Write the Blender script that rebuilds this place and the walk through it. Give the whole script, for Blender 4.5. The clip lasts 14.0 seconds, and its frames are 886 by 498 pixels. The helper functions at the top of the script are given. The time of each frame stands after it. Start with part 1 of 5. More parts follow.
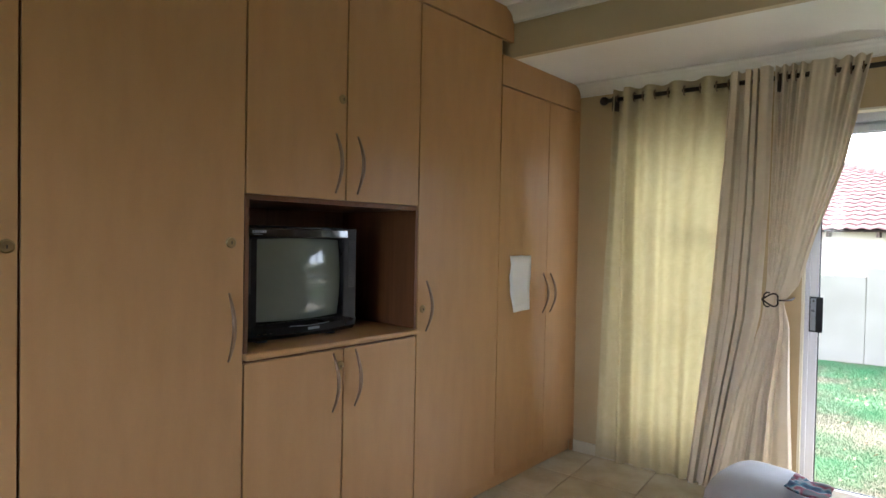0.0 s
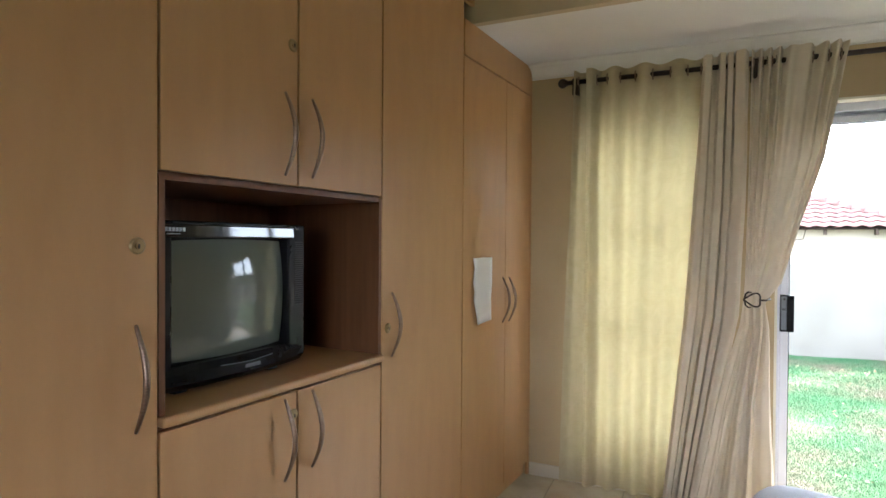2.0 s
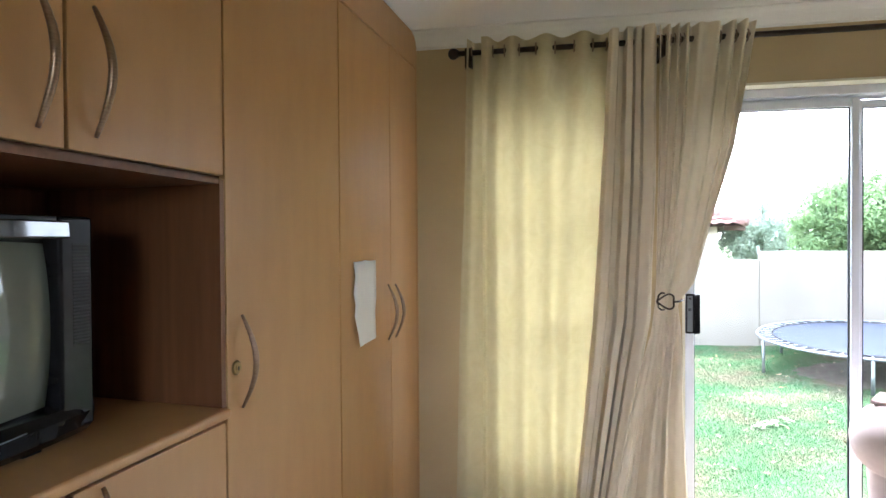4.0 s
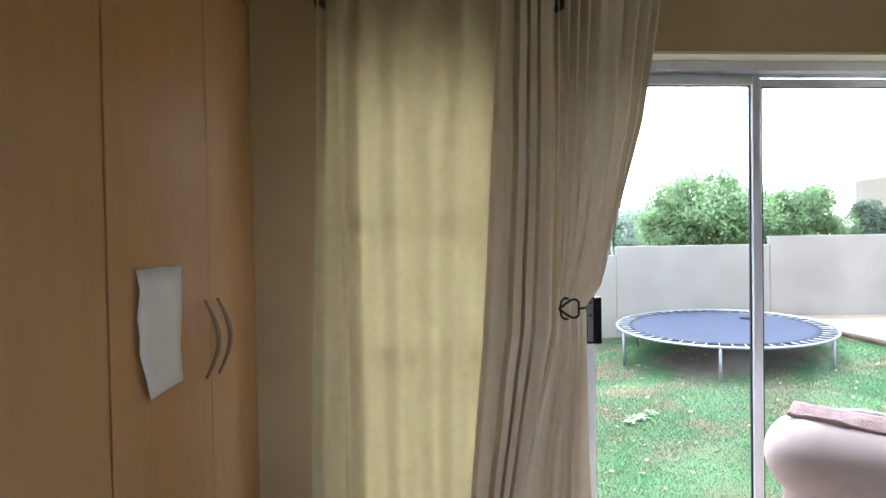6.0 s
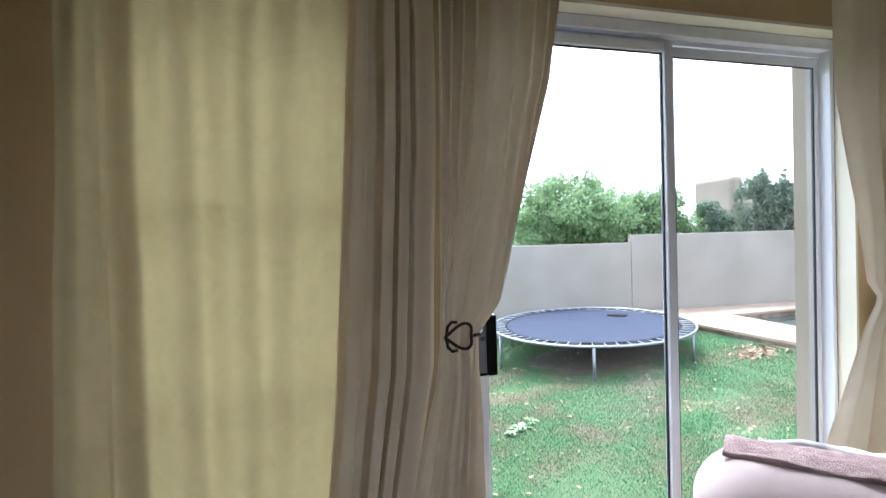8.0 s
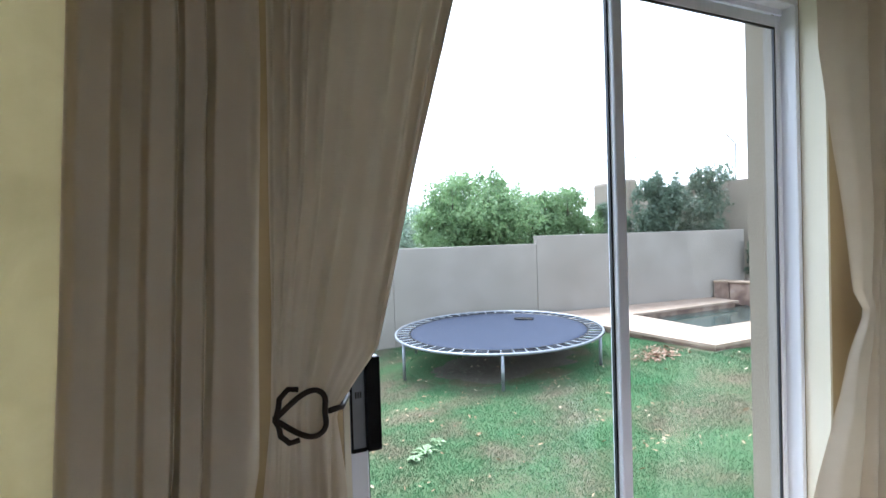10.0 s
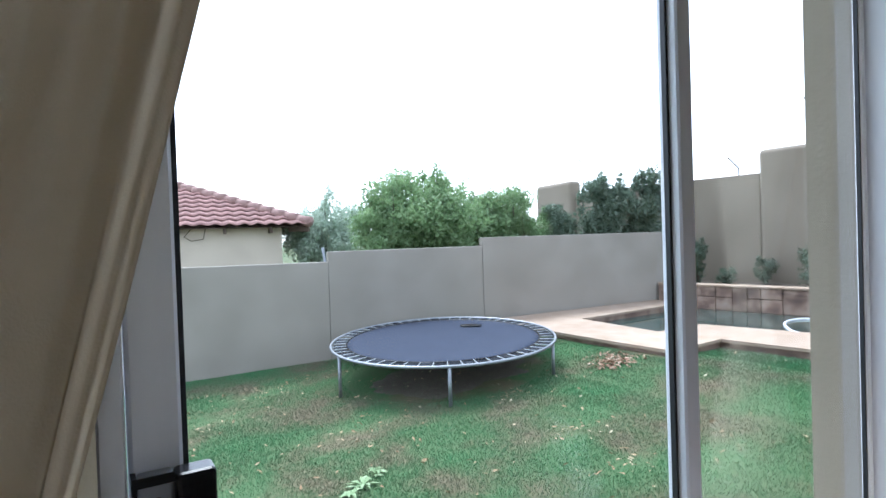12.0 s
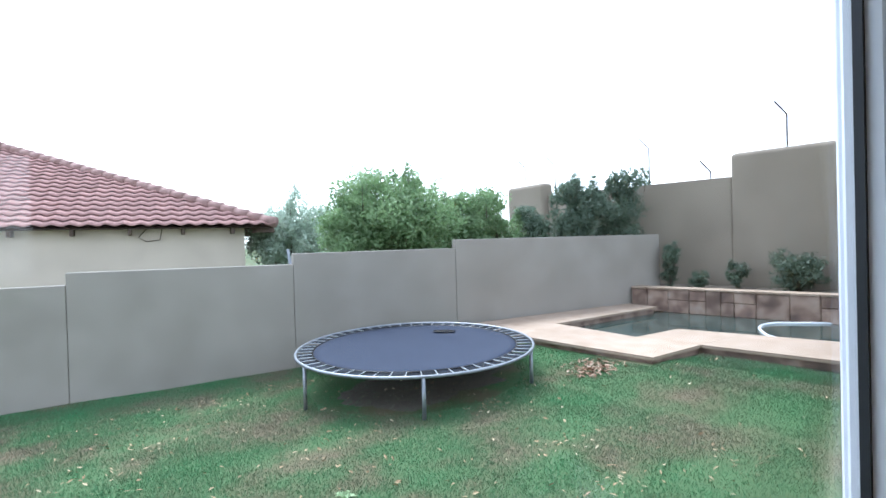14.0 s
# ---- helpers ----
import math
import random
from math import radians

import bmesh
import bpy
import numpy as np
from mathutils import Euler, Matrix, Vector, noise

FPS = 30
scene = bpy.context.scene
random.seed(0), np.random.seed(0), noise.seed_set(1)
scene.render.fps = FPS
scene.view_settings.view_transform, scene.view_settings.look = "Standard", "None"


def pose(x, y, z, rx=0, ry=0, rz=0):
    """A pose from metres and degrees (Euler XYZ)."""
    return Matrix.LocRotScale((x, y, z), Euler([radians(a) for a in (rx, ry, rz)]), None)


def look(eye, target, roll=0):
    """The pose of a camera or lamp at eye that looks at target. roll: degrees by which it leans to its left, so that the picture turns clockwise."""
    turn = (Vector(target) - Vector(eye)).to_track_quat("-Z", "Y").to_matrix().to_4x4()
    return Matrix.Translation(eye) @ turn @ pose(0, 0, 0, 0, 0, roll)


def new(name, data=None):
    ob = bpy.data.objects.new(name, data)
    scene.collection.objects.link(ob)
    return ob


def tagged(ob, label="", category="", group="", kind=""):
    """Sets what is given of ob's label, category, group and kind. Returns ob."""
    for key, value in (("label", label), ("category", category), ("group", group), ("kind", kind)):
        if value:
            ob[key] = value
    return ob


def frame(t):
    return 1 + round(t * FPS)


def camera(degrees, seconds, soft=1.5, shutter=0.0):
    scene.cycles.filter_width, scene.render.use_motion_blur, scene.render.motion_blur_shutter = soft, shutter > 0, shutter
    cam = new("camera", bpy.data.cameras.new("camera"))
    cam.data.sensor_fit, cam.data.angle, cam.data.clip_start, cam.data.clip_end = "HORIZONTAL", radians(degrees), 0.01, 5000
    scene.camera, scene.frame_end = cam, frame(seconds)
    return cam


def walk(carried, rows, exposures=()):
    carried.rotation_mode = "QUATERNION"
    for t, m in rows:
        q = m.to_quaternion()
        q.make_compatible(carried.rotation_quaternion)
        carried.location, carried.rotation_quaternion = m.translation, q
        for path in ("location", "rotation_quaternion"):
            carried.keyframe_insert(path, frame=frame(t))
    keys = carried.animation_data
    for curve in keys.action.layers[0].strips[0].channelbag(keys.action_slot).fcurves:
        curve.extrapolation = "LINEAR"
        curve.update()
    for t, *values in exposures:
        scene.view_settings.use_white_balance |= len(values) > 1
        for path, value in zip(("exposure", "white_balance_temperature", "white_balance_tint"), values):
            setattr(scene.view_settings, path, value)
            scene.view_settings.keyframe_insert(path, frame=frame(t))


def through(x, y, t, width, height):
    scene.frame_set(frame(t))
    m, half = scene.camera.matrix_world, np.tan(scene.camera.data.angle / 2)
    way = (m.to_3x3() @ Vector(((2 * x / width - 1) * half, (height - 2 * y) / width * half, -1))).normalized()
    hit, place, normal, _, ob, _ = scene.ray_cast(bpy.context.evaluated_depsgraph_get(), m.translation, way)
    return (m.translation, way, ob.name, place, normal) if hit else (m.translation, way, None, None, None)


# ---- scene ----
cam = camera(76.9, 14.0)
PATH = [
    (0, look((0.127, -3.711, 1.43), (-1.061, -2.102, 1.391), 1.1)),
    (0.5, look((-0.053, -3.663, 1.436), (-1.172, -2.006, 1.4), 1.0)),
    (1, look((-0.236, -3.6, 1.44), (-1.268, -1.888, 1.407), 0.7)),
    (1.5, look((-0.394, -3.542, 1.438), (-1.321, -1.77, 1.407), 0.6)),
    (2, look((-0.513, -3.444, 1.415), (-1.317, -1.613, 1.388), 0.4)),
    (2.5, look((-0.634, -3.328, 1.42), (-1.319, -1.449, 1.393), 0.2)),
    (3, look((-0.704, -3.21, 1.42), (-1.275, -1.293, 1.397), -0.0)),
    (3.5, look((-0.743, -3.075, 1.415), (-1.2, -1.128, 1.393), -0.2)),
    (6, look((-0.808, -2.314, 1.396), (-0.674, -0.318, 1.363), -1.0)),
    (6.5, look((-0.794, -2.14, 1.406), (-0.542, -0.156, 1.371), -1.2)),
    (7, look((-0.774, -1.988, 1.397), (-0.402, -0.023, 1.36), -1.4)),
    (7.5, look((-0.726, -1.848, 1.388), (-0.243, 0.092, 1.351), -1.4)),
    (8, look((-0.668, -1.701, 1.393), (-0.091, 0.214, 1.355), -1.6)),
    (8.5, look((-0.61, -1.583, 1.386), (0.054, 0.304, 1.347), -1.6)),
    (9, look((-0.543, -1.422, 1.386), (0.203, 0.433, 1.348), -1.6)),
    (11.5, look((-0.151, -0.716, 1.355), (0.89, 0.991, 1.317), -2.0)),
    (12, look((-0.088, -0.554, 1.328), (0.986, 1.133, 1.298), -1.9)),
    (12.5, look((-0.032, -0.458, 1.317), (1.071, 1.21, 1.289), -1.8)),
    (13, look((0.018, -0.356, 1.307), (1.148, 1.295, 1.282), -1.8)),
    (13.5, look((0.044, -0.274, 1.317), (1.197, 1.36, 1.293), -1.7)),
    (14, look((0.062, -0.206, 1.323), (1.231, 1.417, 1.298), -1.6)),
]
EXPOSURES = [(0, 3.72, 5750, 13), (3.5, 4.08, 5750, 13), (5.8, 3.3, 5700, 13), (7.0, 2.95, 5650, 13), (9, 2.85, 5600, 12), (11.5, 2.08, 5550, 10), (14, 2.0, 5550, 10)]
walk(cam, PATH, EXPOSURES)

# ---- world and light ----
world = bpy.data.worlds.new("overcast_sky")
scene.world = world
world.use_nodes = True
wn, wl = world.node_tree.nodes, world.node_tree.links
wn.clear()
sky = wn.new("ShaderNodeTexSky")
sky.sky_type = "NISHITA"
sky.sun_disc = False
sky.sun_elevation = radians(60)
sky.sun_rotation = radians(8)
soft_sky = wn.new("ShaderNodeHueSaturation")
soft_sky.inputs["Saturation"].default_value = 0.25
soft_sky.inputs["Value"].default_value = 1.0
bg = wn.new("ShaderNodeBackground")
bg.inputs["Strength"].default_value = 0.15
wo = wn.new("ShaderNodeOutputWorld")
wl.new(sky.outputs[0], soft_sky.inputs["Color"])
wl.new(soft_sky.outputs[0], bg.inputs["Color"])
wl.new(bg.outputs[0], wo.inputs[0])

sun = new("sun", bpy.data.lights.new("sun", "SUN"))
sun.data.energy = 1.2
sun.data.angle = radians(25)
sun.data.color = (1.0, 0.97, 0.92)
sun.matrix_world = look((0, 0, 10), (-0.6, -4.5, 2))


# ---- materials ----
def material(name, color, rough=0.6, metal=0.0, spec=0.5):
    m = bpy.data.materials.new(name)
    m.use_nodes = True
    p = m.node_tree.nodes["Principled BSDF"]
    p.inputs["Base Color"].default_value = (*color, 1)
    p.inputs["Roughness"].default_value = rough
    p.inputs["Metallic"].default_value = metal
    p.inputs["Specular IOR Level"].default_value = spec
    return m


def textured(name, stops, rough=0.6, scale=5.0, stretch=(1, 1, 1), bump=0.0, bump_scale=60.0, detail=6.0, metal=0.0, coords="Object", big=0.0, per_object=0.0, spec=0.5, rough_var=0.0):
    """Colour from noise through a ramp, with a second larger variation and fine relief."""
    m = material(name, stops[0][1], rough, metal, spec)
    nt = m.node_tree
    n, l, p = nt.nodes, nt.links, nt.nodes["Principled BSDF"]
    tc = n.new("ShaderNodeTexCoord")
    mp = n.new("ShaderNodeMapping")
    mp.inputs["Scale"].default_value = stretch
    l.new(tc.outputs[coords], mp.inputs[0])
    nz = n.new("ShaderNodeTexNoise")
    nz.inputs["Scale"].default_value = scale
    nz.inputs["Detail"].default_value = detail
    l.new(mp.outputs[0], nz.inputs["Vector"])
    rp = n.new("ShaderNodeValToRGB")
    e = rp.color_ramp.elements
    e[0].position, e[0].color = stops[0][0], (*stops[0][1], 1)
    e[1].position, e[1].color = stops[-1][0], (*stops[-1][1], 1)
    for pos, col in stops[1:-1]:
        k = e.new(pos)
        k.color = (*col, 1)
    l.new(nz.outputs[0], rp.inputs[0])
    out = rp.outputs[0]
    if big:
        n2 = n.new("ShaderNodeTexNoise")
        n2.inputs["Scale"].default_value = scale * 0.13
        n2.inputs["Detail"].default_value = 3
        l.new(tc.outputs[coords], n2.inputs["Vector"])
        mr = n.new("ShaderNodeMapRange")
        mr.inputs["From Min"].default_value, mr.inputs["From Max"].default_value = 0.3, 0.7
        mr.inputs["To Min"].default_value, mr.inputs["To Max"].default_value = 1 - big, 1 + big
        l.new(n2.outputs[0], mr.inputs[0])
        hs = n.new("ShaderNodeHueSaturation")
        l.new(mr.outputs[0], hs.inputs["Value"])
        l.new(out, hs.inputs["Color"])
        out = hs.outputs[0]
    if per_object:
        oi = n.new("ShaderNodeObjectInfo")
        mr = n.new("ShaderNodeMapRange")
        mr.inputs["To Min"].default_value, mr.inputs["To Max"].default_value = 1 - per_object, 1 + per_object
        l.new(oi.outputs["Random"], mr.inputs[0])
        hs = n.new("ShaderNodeHueSaturation")
        l.new(mr.outputs[0], hs.inputs["Value"])
        l.new(out, hs.inputs["Color"])
        out = hs.outputs[0]
    l.new(out, p.inputs["Base Color"])
    if rough_var:
        mr = n.new("ShaderNodeMapRange")
        mr.inputs["To Min"].default_value, mr.inputs["To Max"].default_value = rough - rough_var, rough + rough_var
        l.new(nz.outputs[0], mr.inputs[0])
        l.new(mr.outputs[0], p.inputs["Roughness"])
    if bump:
        nb = n.new("ShaderNodeTexNoise")
        nb.inputs["Scale"].default_value = bump_scale
        nb.inputs["Detail"].default_value = 4
        l.new(mp.outputs[0], nb.inputs["Vector"])
        bp = n.new("ShaderNodeBump")
        bp.inputs["Strength"].default_value = bump
        bp.inputs["Distance"].default_value = 0.01
        l.new(nb.outputs[0], bp.inputs["Height"])
        l.new(bp.outputs[0], p.inputs["Normal"])
    return m


def cloth(name, light, dark, through=0.35, weave=900.0, tint=None):
    """Woven cloth that lets some light through."""
    m = textured(name, [(0.3, dark), (0.7, light)], 0.9, 14, (1, 1, 1), 0.12, weave, spec=0.15)
    nt = m.node_tree
    n, l, p = nt.nodes, nt.links, nt.nodes["Principled BSDF"]
    tr = n.new("ShaderNodeBsdfTranslucent")
    tr.inputs[0].default_value = (*(tint or light), 1)
    mx = n.new("ShaderNodeMixShader")
    mx.inputs[0].default_value = through
    l.new(p.outputs[0], mx.inputs[1])
    l.new(tr.outputs[0], mx.inputs[2])
    l.new(mx.outputs[0], n["Material Output"].inputs[0])
    return m


def pane_glass(name):
    m = bpy.data.materials.new(name)
    m.use_nodes = True
    n, l = m.node_tree.nodes, m.node_tree.links
    n.clear()
    lw = n.new("ShaderNodeLayerWeight")
    pw = n.new("ShaderNodeMath")
    pw.operation = "POWER"
    pw.inputs[1].default_value = 4.0
    fr = n.new("ShaderNodeMath")
    fr.operation = "MULTIPLY_ADD"
    fr.inputs[1].default_value, fr.inputs[2].default_value = 0.6, 0.022
    l.new(lw.outputs["Facing"], pw.inputs[0])
    l.new(pw.outputs[0], fr.inputs[0])
    tr = n.new("ShaderNodeBsdfTransparent")
    tr.inputs[0].default_value = (0.97, 0.985, 0.98, 1)
    gl = n.new("ShaderNodeBsdfGlossy")
    gl.inputs["Roughness"].default_value = 0.01
    mx = n.new("ShaderNodeMixShader")
    o = n.new("ShaderNodeOutputMaterial")
    l.new(fr.outputs[0], mx.inputs[0])
    l.new(tr.outputs[0], mx.inputs[1])
    l.new(gl.outputs[0], mx.inputs[2])
    l.new(mx.outputs[0], o.inputs[0])
    return m


M_WOOD = textured("oak_laminate", [(0.25, (0.456, 0.258, 0.110)), (0.5, (0.488, 0.280, 0.122)), (0.8, (0.520, 0.302, 0.135))], 0.38, 4, (4, 4, 0.8), 0.0, 60, big=0.05, rough_var=0.04, detail=4)
# niche and carcass boards: darker and redder than the door wood
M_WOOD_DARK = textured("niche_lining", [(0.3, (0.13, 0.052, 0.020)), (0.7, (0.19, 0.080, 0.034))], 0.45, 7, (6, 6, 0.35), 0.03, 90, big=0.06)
M_METAL = textured("brushed_nickel", [(0.3, (0.25, 0.175, 0.125)), (0.7, (0.34, 0.25, 0.185))], 0.36, 40, (1, 1, 8), metal=1.0)
M_BRASS = material("aged_brass", (0.35, 0.26, 0.14), 0.4, 1.0)
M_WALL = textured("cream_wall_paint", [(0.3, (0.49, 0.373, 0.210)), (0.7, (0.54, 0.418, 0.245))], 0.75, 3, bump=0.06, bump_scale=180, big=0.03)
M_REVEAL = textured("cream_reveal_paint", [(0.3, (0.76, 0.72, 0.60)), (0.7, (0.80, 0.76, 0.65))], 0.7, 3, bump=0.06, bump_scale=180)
M_SKIRT = textured("cream_skirting_paint", [(0.3, (0.56, 0.50, 0.38)), (0.7, (0.62, 0.56, 0.43))], 0.6, 4)
M_CEIL = textured("white_ceiling_paint", [(0.3, (0.78, 0.77, 0.74)), (0.7, (0.83, 0.82, 0.79))], 0.85, 2, bump=0.03, bump_scale=150, big=0.02)
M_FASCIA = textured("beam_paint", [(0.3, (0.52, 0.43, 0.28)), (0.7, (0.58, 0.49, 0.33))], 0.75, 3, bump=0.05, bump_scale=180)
M_TILE = textured("beige_floor_tile", [(0.25, (0.40, 0.34, 0.24)), (0.5, (0.50, 0.43, 0.31)), (0.8, (0.58, 0.52, 0.40))], 0.22, 6, (1, 1, 1), 0.02, 60, big=0.08, per_object=0.05)
M_GROUT = textured("grout", [(0.3, (0.22, 0.19, 0.15)), (0.7, (0.30, 0.26, 0.21))], 0.9, 30)
M_ALU = textured("natural_aluminium", [(0.3, (0.70, 0.72, 0.80)), (0.7, (0.76, 0.78, 0.86))], 0.38, 30, (1, 1, 0.1))
M_RUBBER = material("black_glazing_rubber", (0.012, 0.014, 0.02), 0.5)
M_BLACK = textured("black_plastic", [(0.3, (0.008, 0.008, 0.010)), (0.7, (0.014, 0.014, 0.016))], 0.22, 30, spec=0.22)
M_GLOSSBLACK = material("gloss_black_plastic", (0.008, 0.008, 0.012), 0.05, 0.0, 0.8)
M_PAD0 = material("grille_grey", (0.014, 0.014, 0.016), 0.6)
M_SCREEN = textured("grey_tube_screen", [(0.3, (0.145, 0.170, 0.145)), (0.7, (0.165, 0.190, 0.162))], 0.05, 4)
M_IRON = textured("dark_iron", [(0.3, (0.025, 0.018, 0.014)), (0.7, (0.05, 0.035, 0.028))], 0.5, 40, metal=0.6)
M_CURTAIN = cloth("cream_curtain", (0.77, 0.69, 0.57), (0.72, 0.64, 0.52), 0.10, tint=(0.72, 0.60, 0.40))
M_SHEER = cloth("thin_cream_curtain", (0.66, 0.60, 0.46), (0.56, 0.50, 0.37), 0.46, tint=(0.49, 0.400, 0.195))
for _q in M_SHEER.node_tree.nodes:
    if _q.bl_idname == "ShaderNodeTexNoise" and _q.inputs["Scale"].default_value == 14:
        _q.inputs["Distortion"].default_value = 1.6
        _q.inputs["Scale"].default_value = 11
_n, _l = M_SHEER.node_tree.nodes, M_SHEER.node_tree.links
_open = _n.new("ShaderNodeBsdfTransparent")
_open.inputs["Color"].default_value = (0.80, 0.66, 0.38, 1)
_mix = _n.new("ShaderNodeMixShader")
_mix.inputs[0].default_value = 0.03
_l.new(_n["Material Output"].inputs[0].links[0].from_socket, _mix.inputs[1])
_l.new(_open.outputs[0], _mix.inputs[2])
_l.new(_mix.outputs[0], _n["Material Output"].inputs[0])
# unseen panes made milky so the window glows evenly through the curtain
M_FROST = cloth("milky_glass", (0.80, 0.82, 0.80), (0.66, 0.68, 0.66), 0.88, 60, (0.86, 0.88, 0.86))
M_PAPER = textured("white_paper", [(0.3, (0.82, 0.84, 0.90)), (0.7, (0.87, 0.885, 0.93))], 0.85, 8)
M_GLASS = pane_glass("window_glass")
M_FENCE = textured("grey_plaster", [(0.3, (0.265, 0.238, 0.205)), (0.7, (0.325, 0.293, 0.255))], 0.9, 1.6, bump=0.15, bump_scale=80, big=0.10)
M_TALL = textured("tan_plaster", [(0.3, (0.225, 0.187, 0.143)), (0.7, (0.285, 0.240, 0.188))], 0.9, 1.2, bump=0.15, bump_scale=80, big=0.12)
M_HOUSE = textured("pale_house_plaster", [(0.3, (0.53, 0.455, 0.37)), (0.7, (0.61, 0.525, 0.43))], 0.9, 2, bump=0.1, bump_scale=80, big=0.05)
M_ROOFTILE = textured("red_concrete_roof_tile", [(0.25, (0.27, 0.14, 0.125)), (0.5, (0.36, 0.20, 0.18)), (0.8, (0.46, 0.285, 0.26))], 0.8, 9, bump=0.2, bump_scale=70, per_object=0.14, big=0.1)
M_HIP = textured("brown_hip_tile", [(0.3, (0.25, 0.15, 0.13)), (0.7, (0.36, 0.235, 0.21))], 0.85, 6, bump=0.2, bump_scale=60)
M_TIMBER = textured("dark_rafter", [(0.3, (0.07, 0.045, 0.035)), (0.7, (0.11, 0.075, 0.055))], 0.8, 8)
M_LAWN = textured("lawn", [(0.34, (0.150, 0.125, 0.082)), (0.45, (0.118, 0.120, 0.068)), (0.56, (0.080, 0.128, 0.060)), (0.8, (0.070, 0.148, 0.064))], 0.95, 1.3, bump=0.08, bump_scale=50, detail=9, spec=0.1)
M_BLADE = textured("grass_blades", [(0.36, (0.18, 0.185, 0.128)), (0.47, (0.122, 0.205, 0.112)), (0.7, (0.085, 0.235, 0.108))], 0.8, 1.3, detail=9, spec=0.05)
_n, _l = M_BLADE.node_tree.nodes, M_BLADE.node_tree.links
_p = _n["Principled BSDF"]
_g = _n.new("ShaderNodeNewGeometry")
_r = _n.new("ShaderNodeMapRange")
_r.inputs["To Min"].default_value, _r.inputs["To Max"].default_value = 0.55, 1.5
_h = _n.new("ShaderNodeHueSaturation")
_l.new(_g.outputs["Random Per Island"], _r.inputs[0])
_l.new(_r.outputs[0], _h.inputs["Value"])
_l.new(_p.inputs["Base Color"].links[0].from_socket, _h.inputs["Color"])
_l.new(_h.outputs[0], _p.inputs["Base Color"])
M_SOIL = textured("bed_soil", [(0.3, (0.095, 0.078, 0.06)), (0.7, (0.15, 0.128, 0.10))], 0.95, 12, bump=0.5, bump_scale=50)
M_COPING = textured("pink_sandstone_paving", [(0.25, (0.30, 0.215, 0.15)), (0.5, (0.36, 0.27, 0.20)), (0.8, (0.41, 0.32, 0.25))], 0.85, 4, bump=0.15, bump_scale=60, big=0.08, per_object=0.07)
M_STONE = textured("rough_red_stone", [(0.25, (0.07, 0.05, 0.045)), (0.45, (0.20, 0.13, 0.10)), (0.58, (0.33, 0.235, 0.18)), (0.8, (0.42, 0.34, 0.28))], 0.85, 4, bump=0.5, bump_scale=30, per_object=0.25)
M_POOL = textured("pool_lining", [(0.3, (0.05, 0.075, 0.07)), (0.7, (0.08, 0.11, 0.10))], 0.8, 3)
M_WATER = material("murky_water", (0.035, 0.06, 0.055), 0.06)
M_HOSE = material("white_hose", (0.75, 0.77, 0.8), 0.5)
M_STEEL = textured("galvanised_steel", [(0.3, (0.22, 0.235, 0.26)), (0.7, (0.31, 0.325, 0.35))], 0.45, 12, metal=0.7)
M_SPRING = material("pale_zinc_spring", (0.42, 0.44, 0.46), 0.45, 0.2)
M_MAT = textured("black_mesh_mat", [(0.3, (0.026, 0.034, 0.058)), (0.7, (0.038, 0.047, 0.074))], 0.8, 3, bump=0.1, bump_scale=500, spec=0.15)
M_LEAF_A = textured("bright_leaves", [(0.3, (0.13, 0.20, 0.095)), (0.5, (0.20, 0.31, 0.14)), (0.7, (0.33, 0.46, 0.23))], 0.55, 3, detail=9)
M_LEAF_B = textured("pale_leaves", [(0.3, (0.32, 0.41, 0.32)), (0.7, (0.48, 0.56, 0.45))], 0.6, 3, detail=9)
M_LEAF_C = textured("dark_leaves", [(0.3, (0.080, 0.120, 0.085)), (0.7, (0.15, 0.205, 0.14))], 0.55, 3, detail=9)
for _m in (M_LEAF_A, M_LEAF_B, M_LEAF_C):
    _n, _l = _m.node_tree.nodes, _m.node_tree.links
    _p = _n["Principled BSDF"]
    _t = _n.new("ShaderNodeBsdfTranslucent")
    _l.new(_p.inputs["Base Color"].links[0].from_socket, _t.inputs[0])
    _x = _n.new("ShaderNodeMixShader")
    _x.inputs[0].default_value = 0.45
    _l.new(_p.outputs[0], _x.inputs[1])
    _l.new(_t.outputs[0], _x.inputs[2])
    _l.new(_x.outputs[0], _n["Material Output"].inputs[0])
M_BARK = textured("bark", [(0.3, (0.06, 0.045, 0.035)), (0.7, (0.13, 0.10, 0.08))], 0.9, 20, (1, 1, 0.3), 0.4, 60)
M_DRYLEAF = textured("dry_leaves", [(0.3, (0.26, 0.15, 0.08)), (0.5, (0.38, 0.28, 0.16)), (0.75, (0.58, 0.55, 0.38))], 0.8, 3, detail=9)
M_PILE = textured("brown_dead_leaves", [(0.35, (0.13, 0.06, 0.035)), (0.5, (0.30, 0.18, 0.11)), (0.7, (0.50, 0.43, 0.32))], 0.8, 16)
M_PINK = textured("pink_grey_upholstery", [(0.3, (0.44, 0.36, 0.345)), (0.7, (0.54, 0.455, 0.44))], 0.95, 10, bump=0.25, bump_scale=350, big=0.08)
M_TOWEL = textured("dusty_pink_towel", [(0.3, (0.34, 0.235, 0.225)), (0.7, (0.47, 0.35, 0.34))], 1.0, 30, bump=0.9, bump_scale=240)
M_FLORAL = textured("grey_white_floral_cloth", [(0.42, (0.36, 0.37, 0.37)), (0.5, (0.66, 0.66, 0.65)), (0.6, (0.72, 0.72, 0.71))], 0.95, 9, bump=0.1, bump_scale=300, detail=2)
M_PALE = textured("pale_grey_cover", [(0.3, (0.46, 0.47, 0.50)), (0.7, (0.56, 0.57, 0.60))], 0.9, 8, bump=0.15, bump_scale=300)
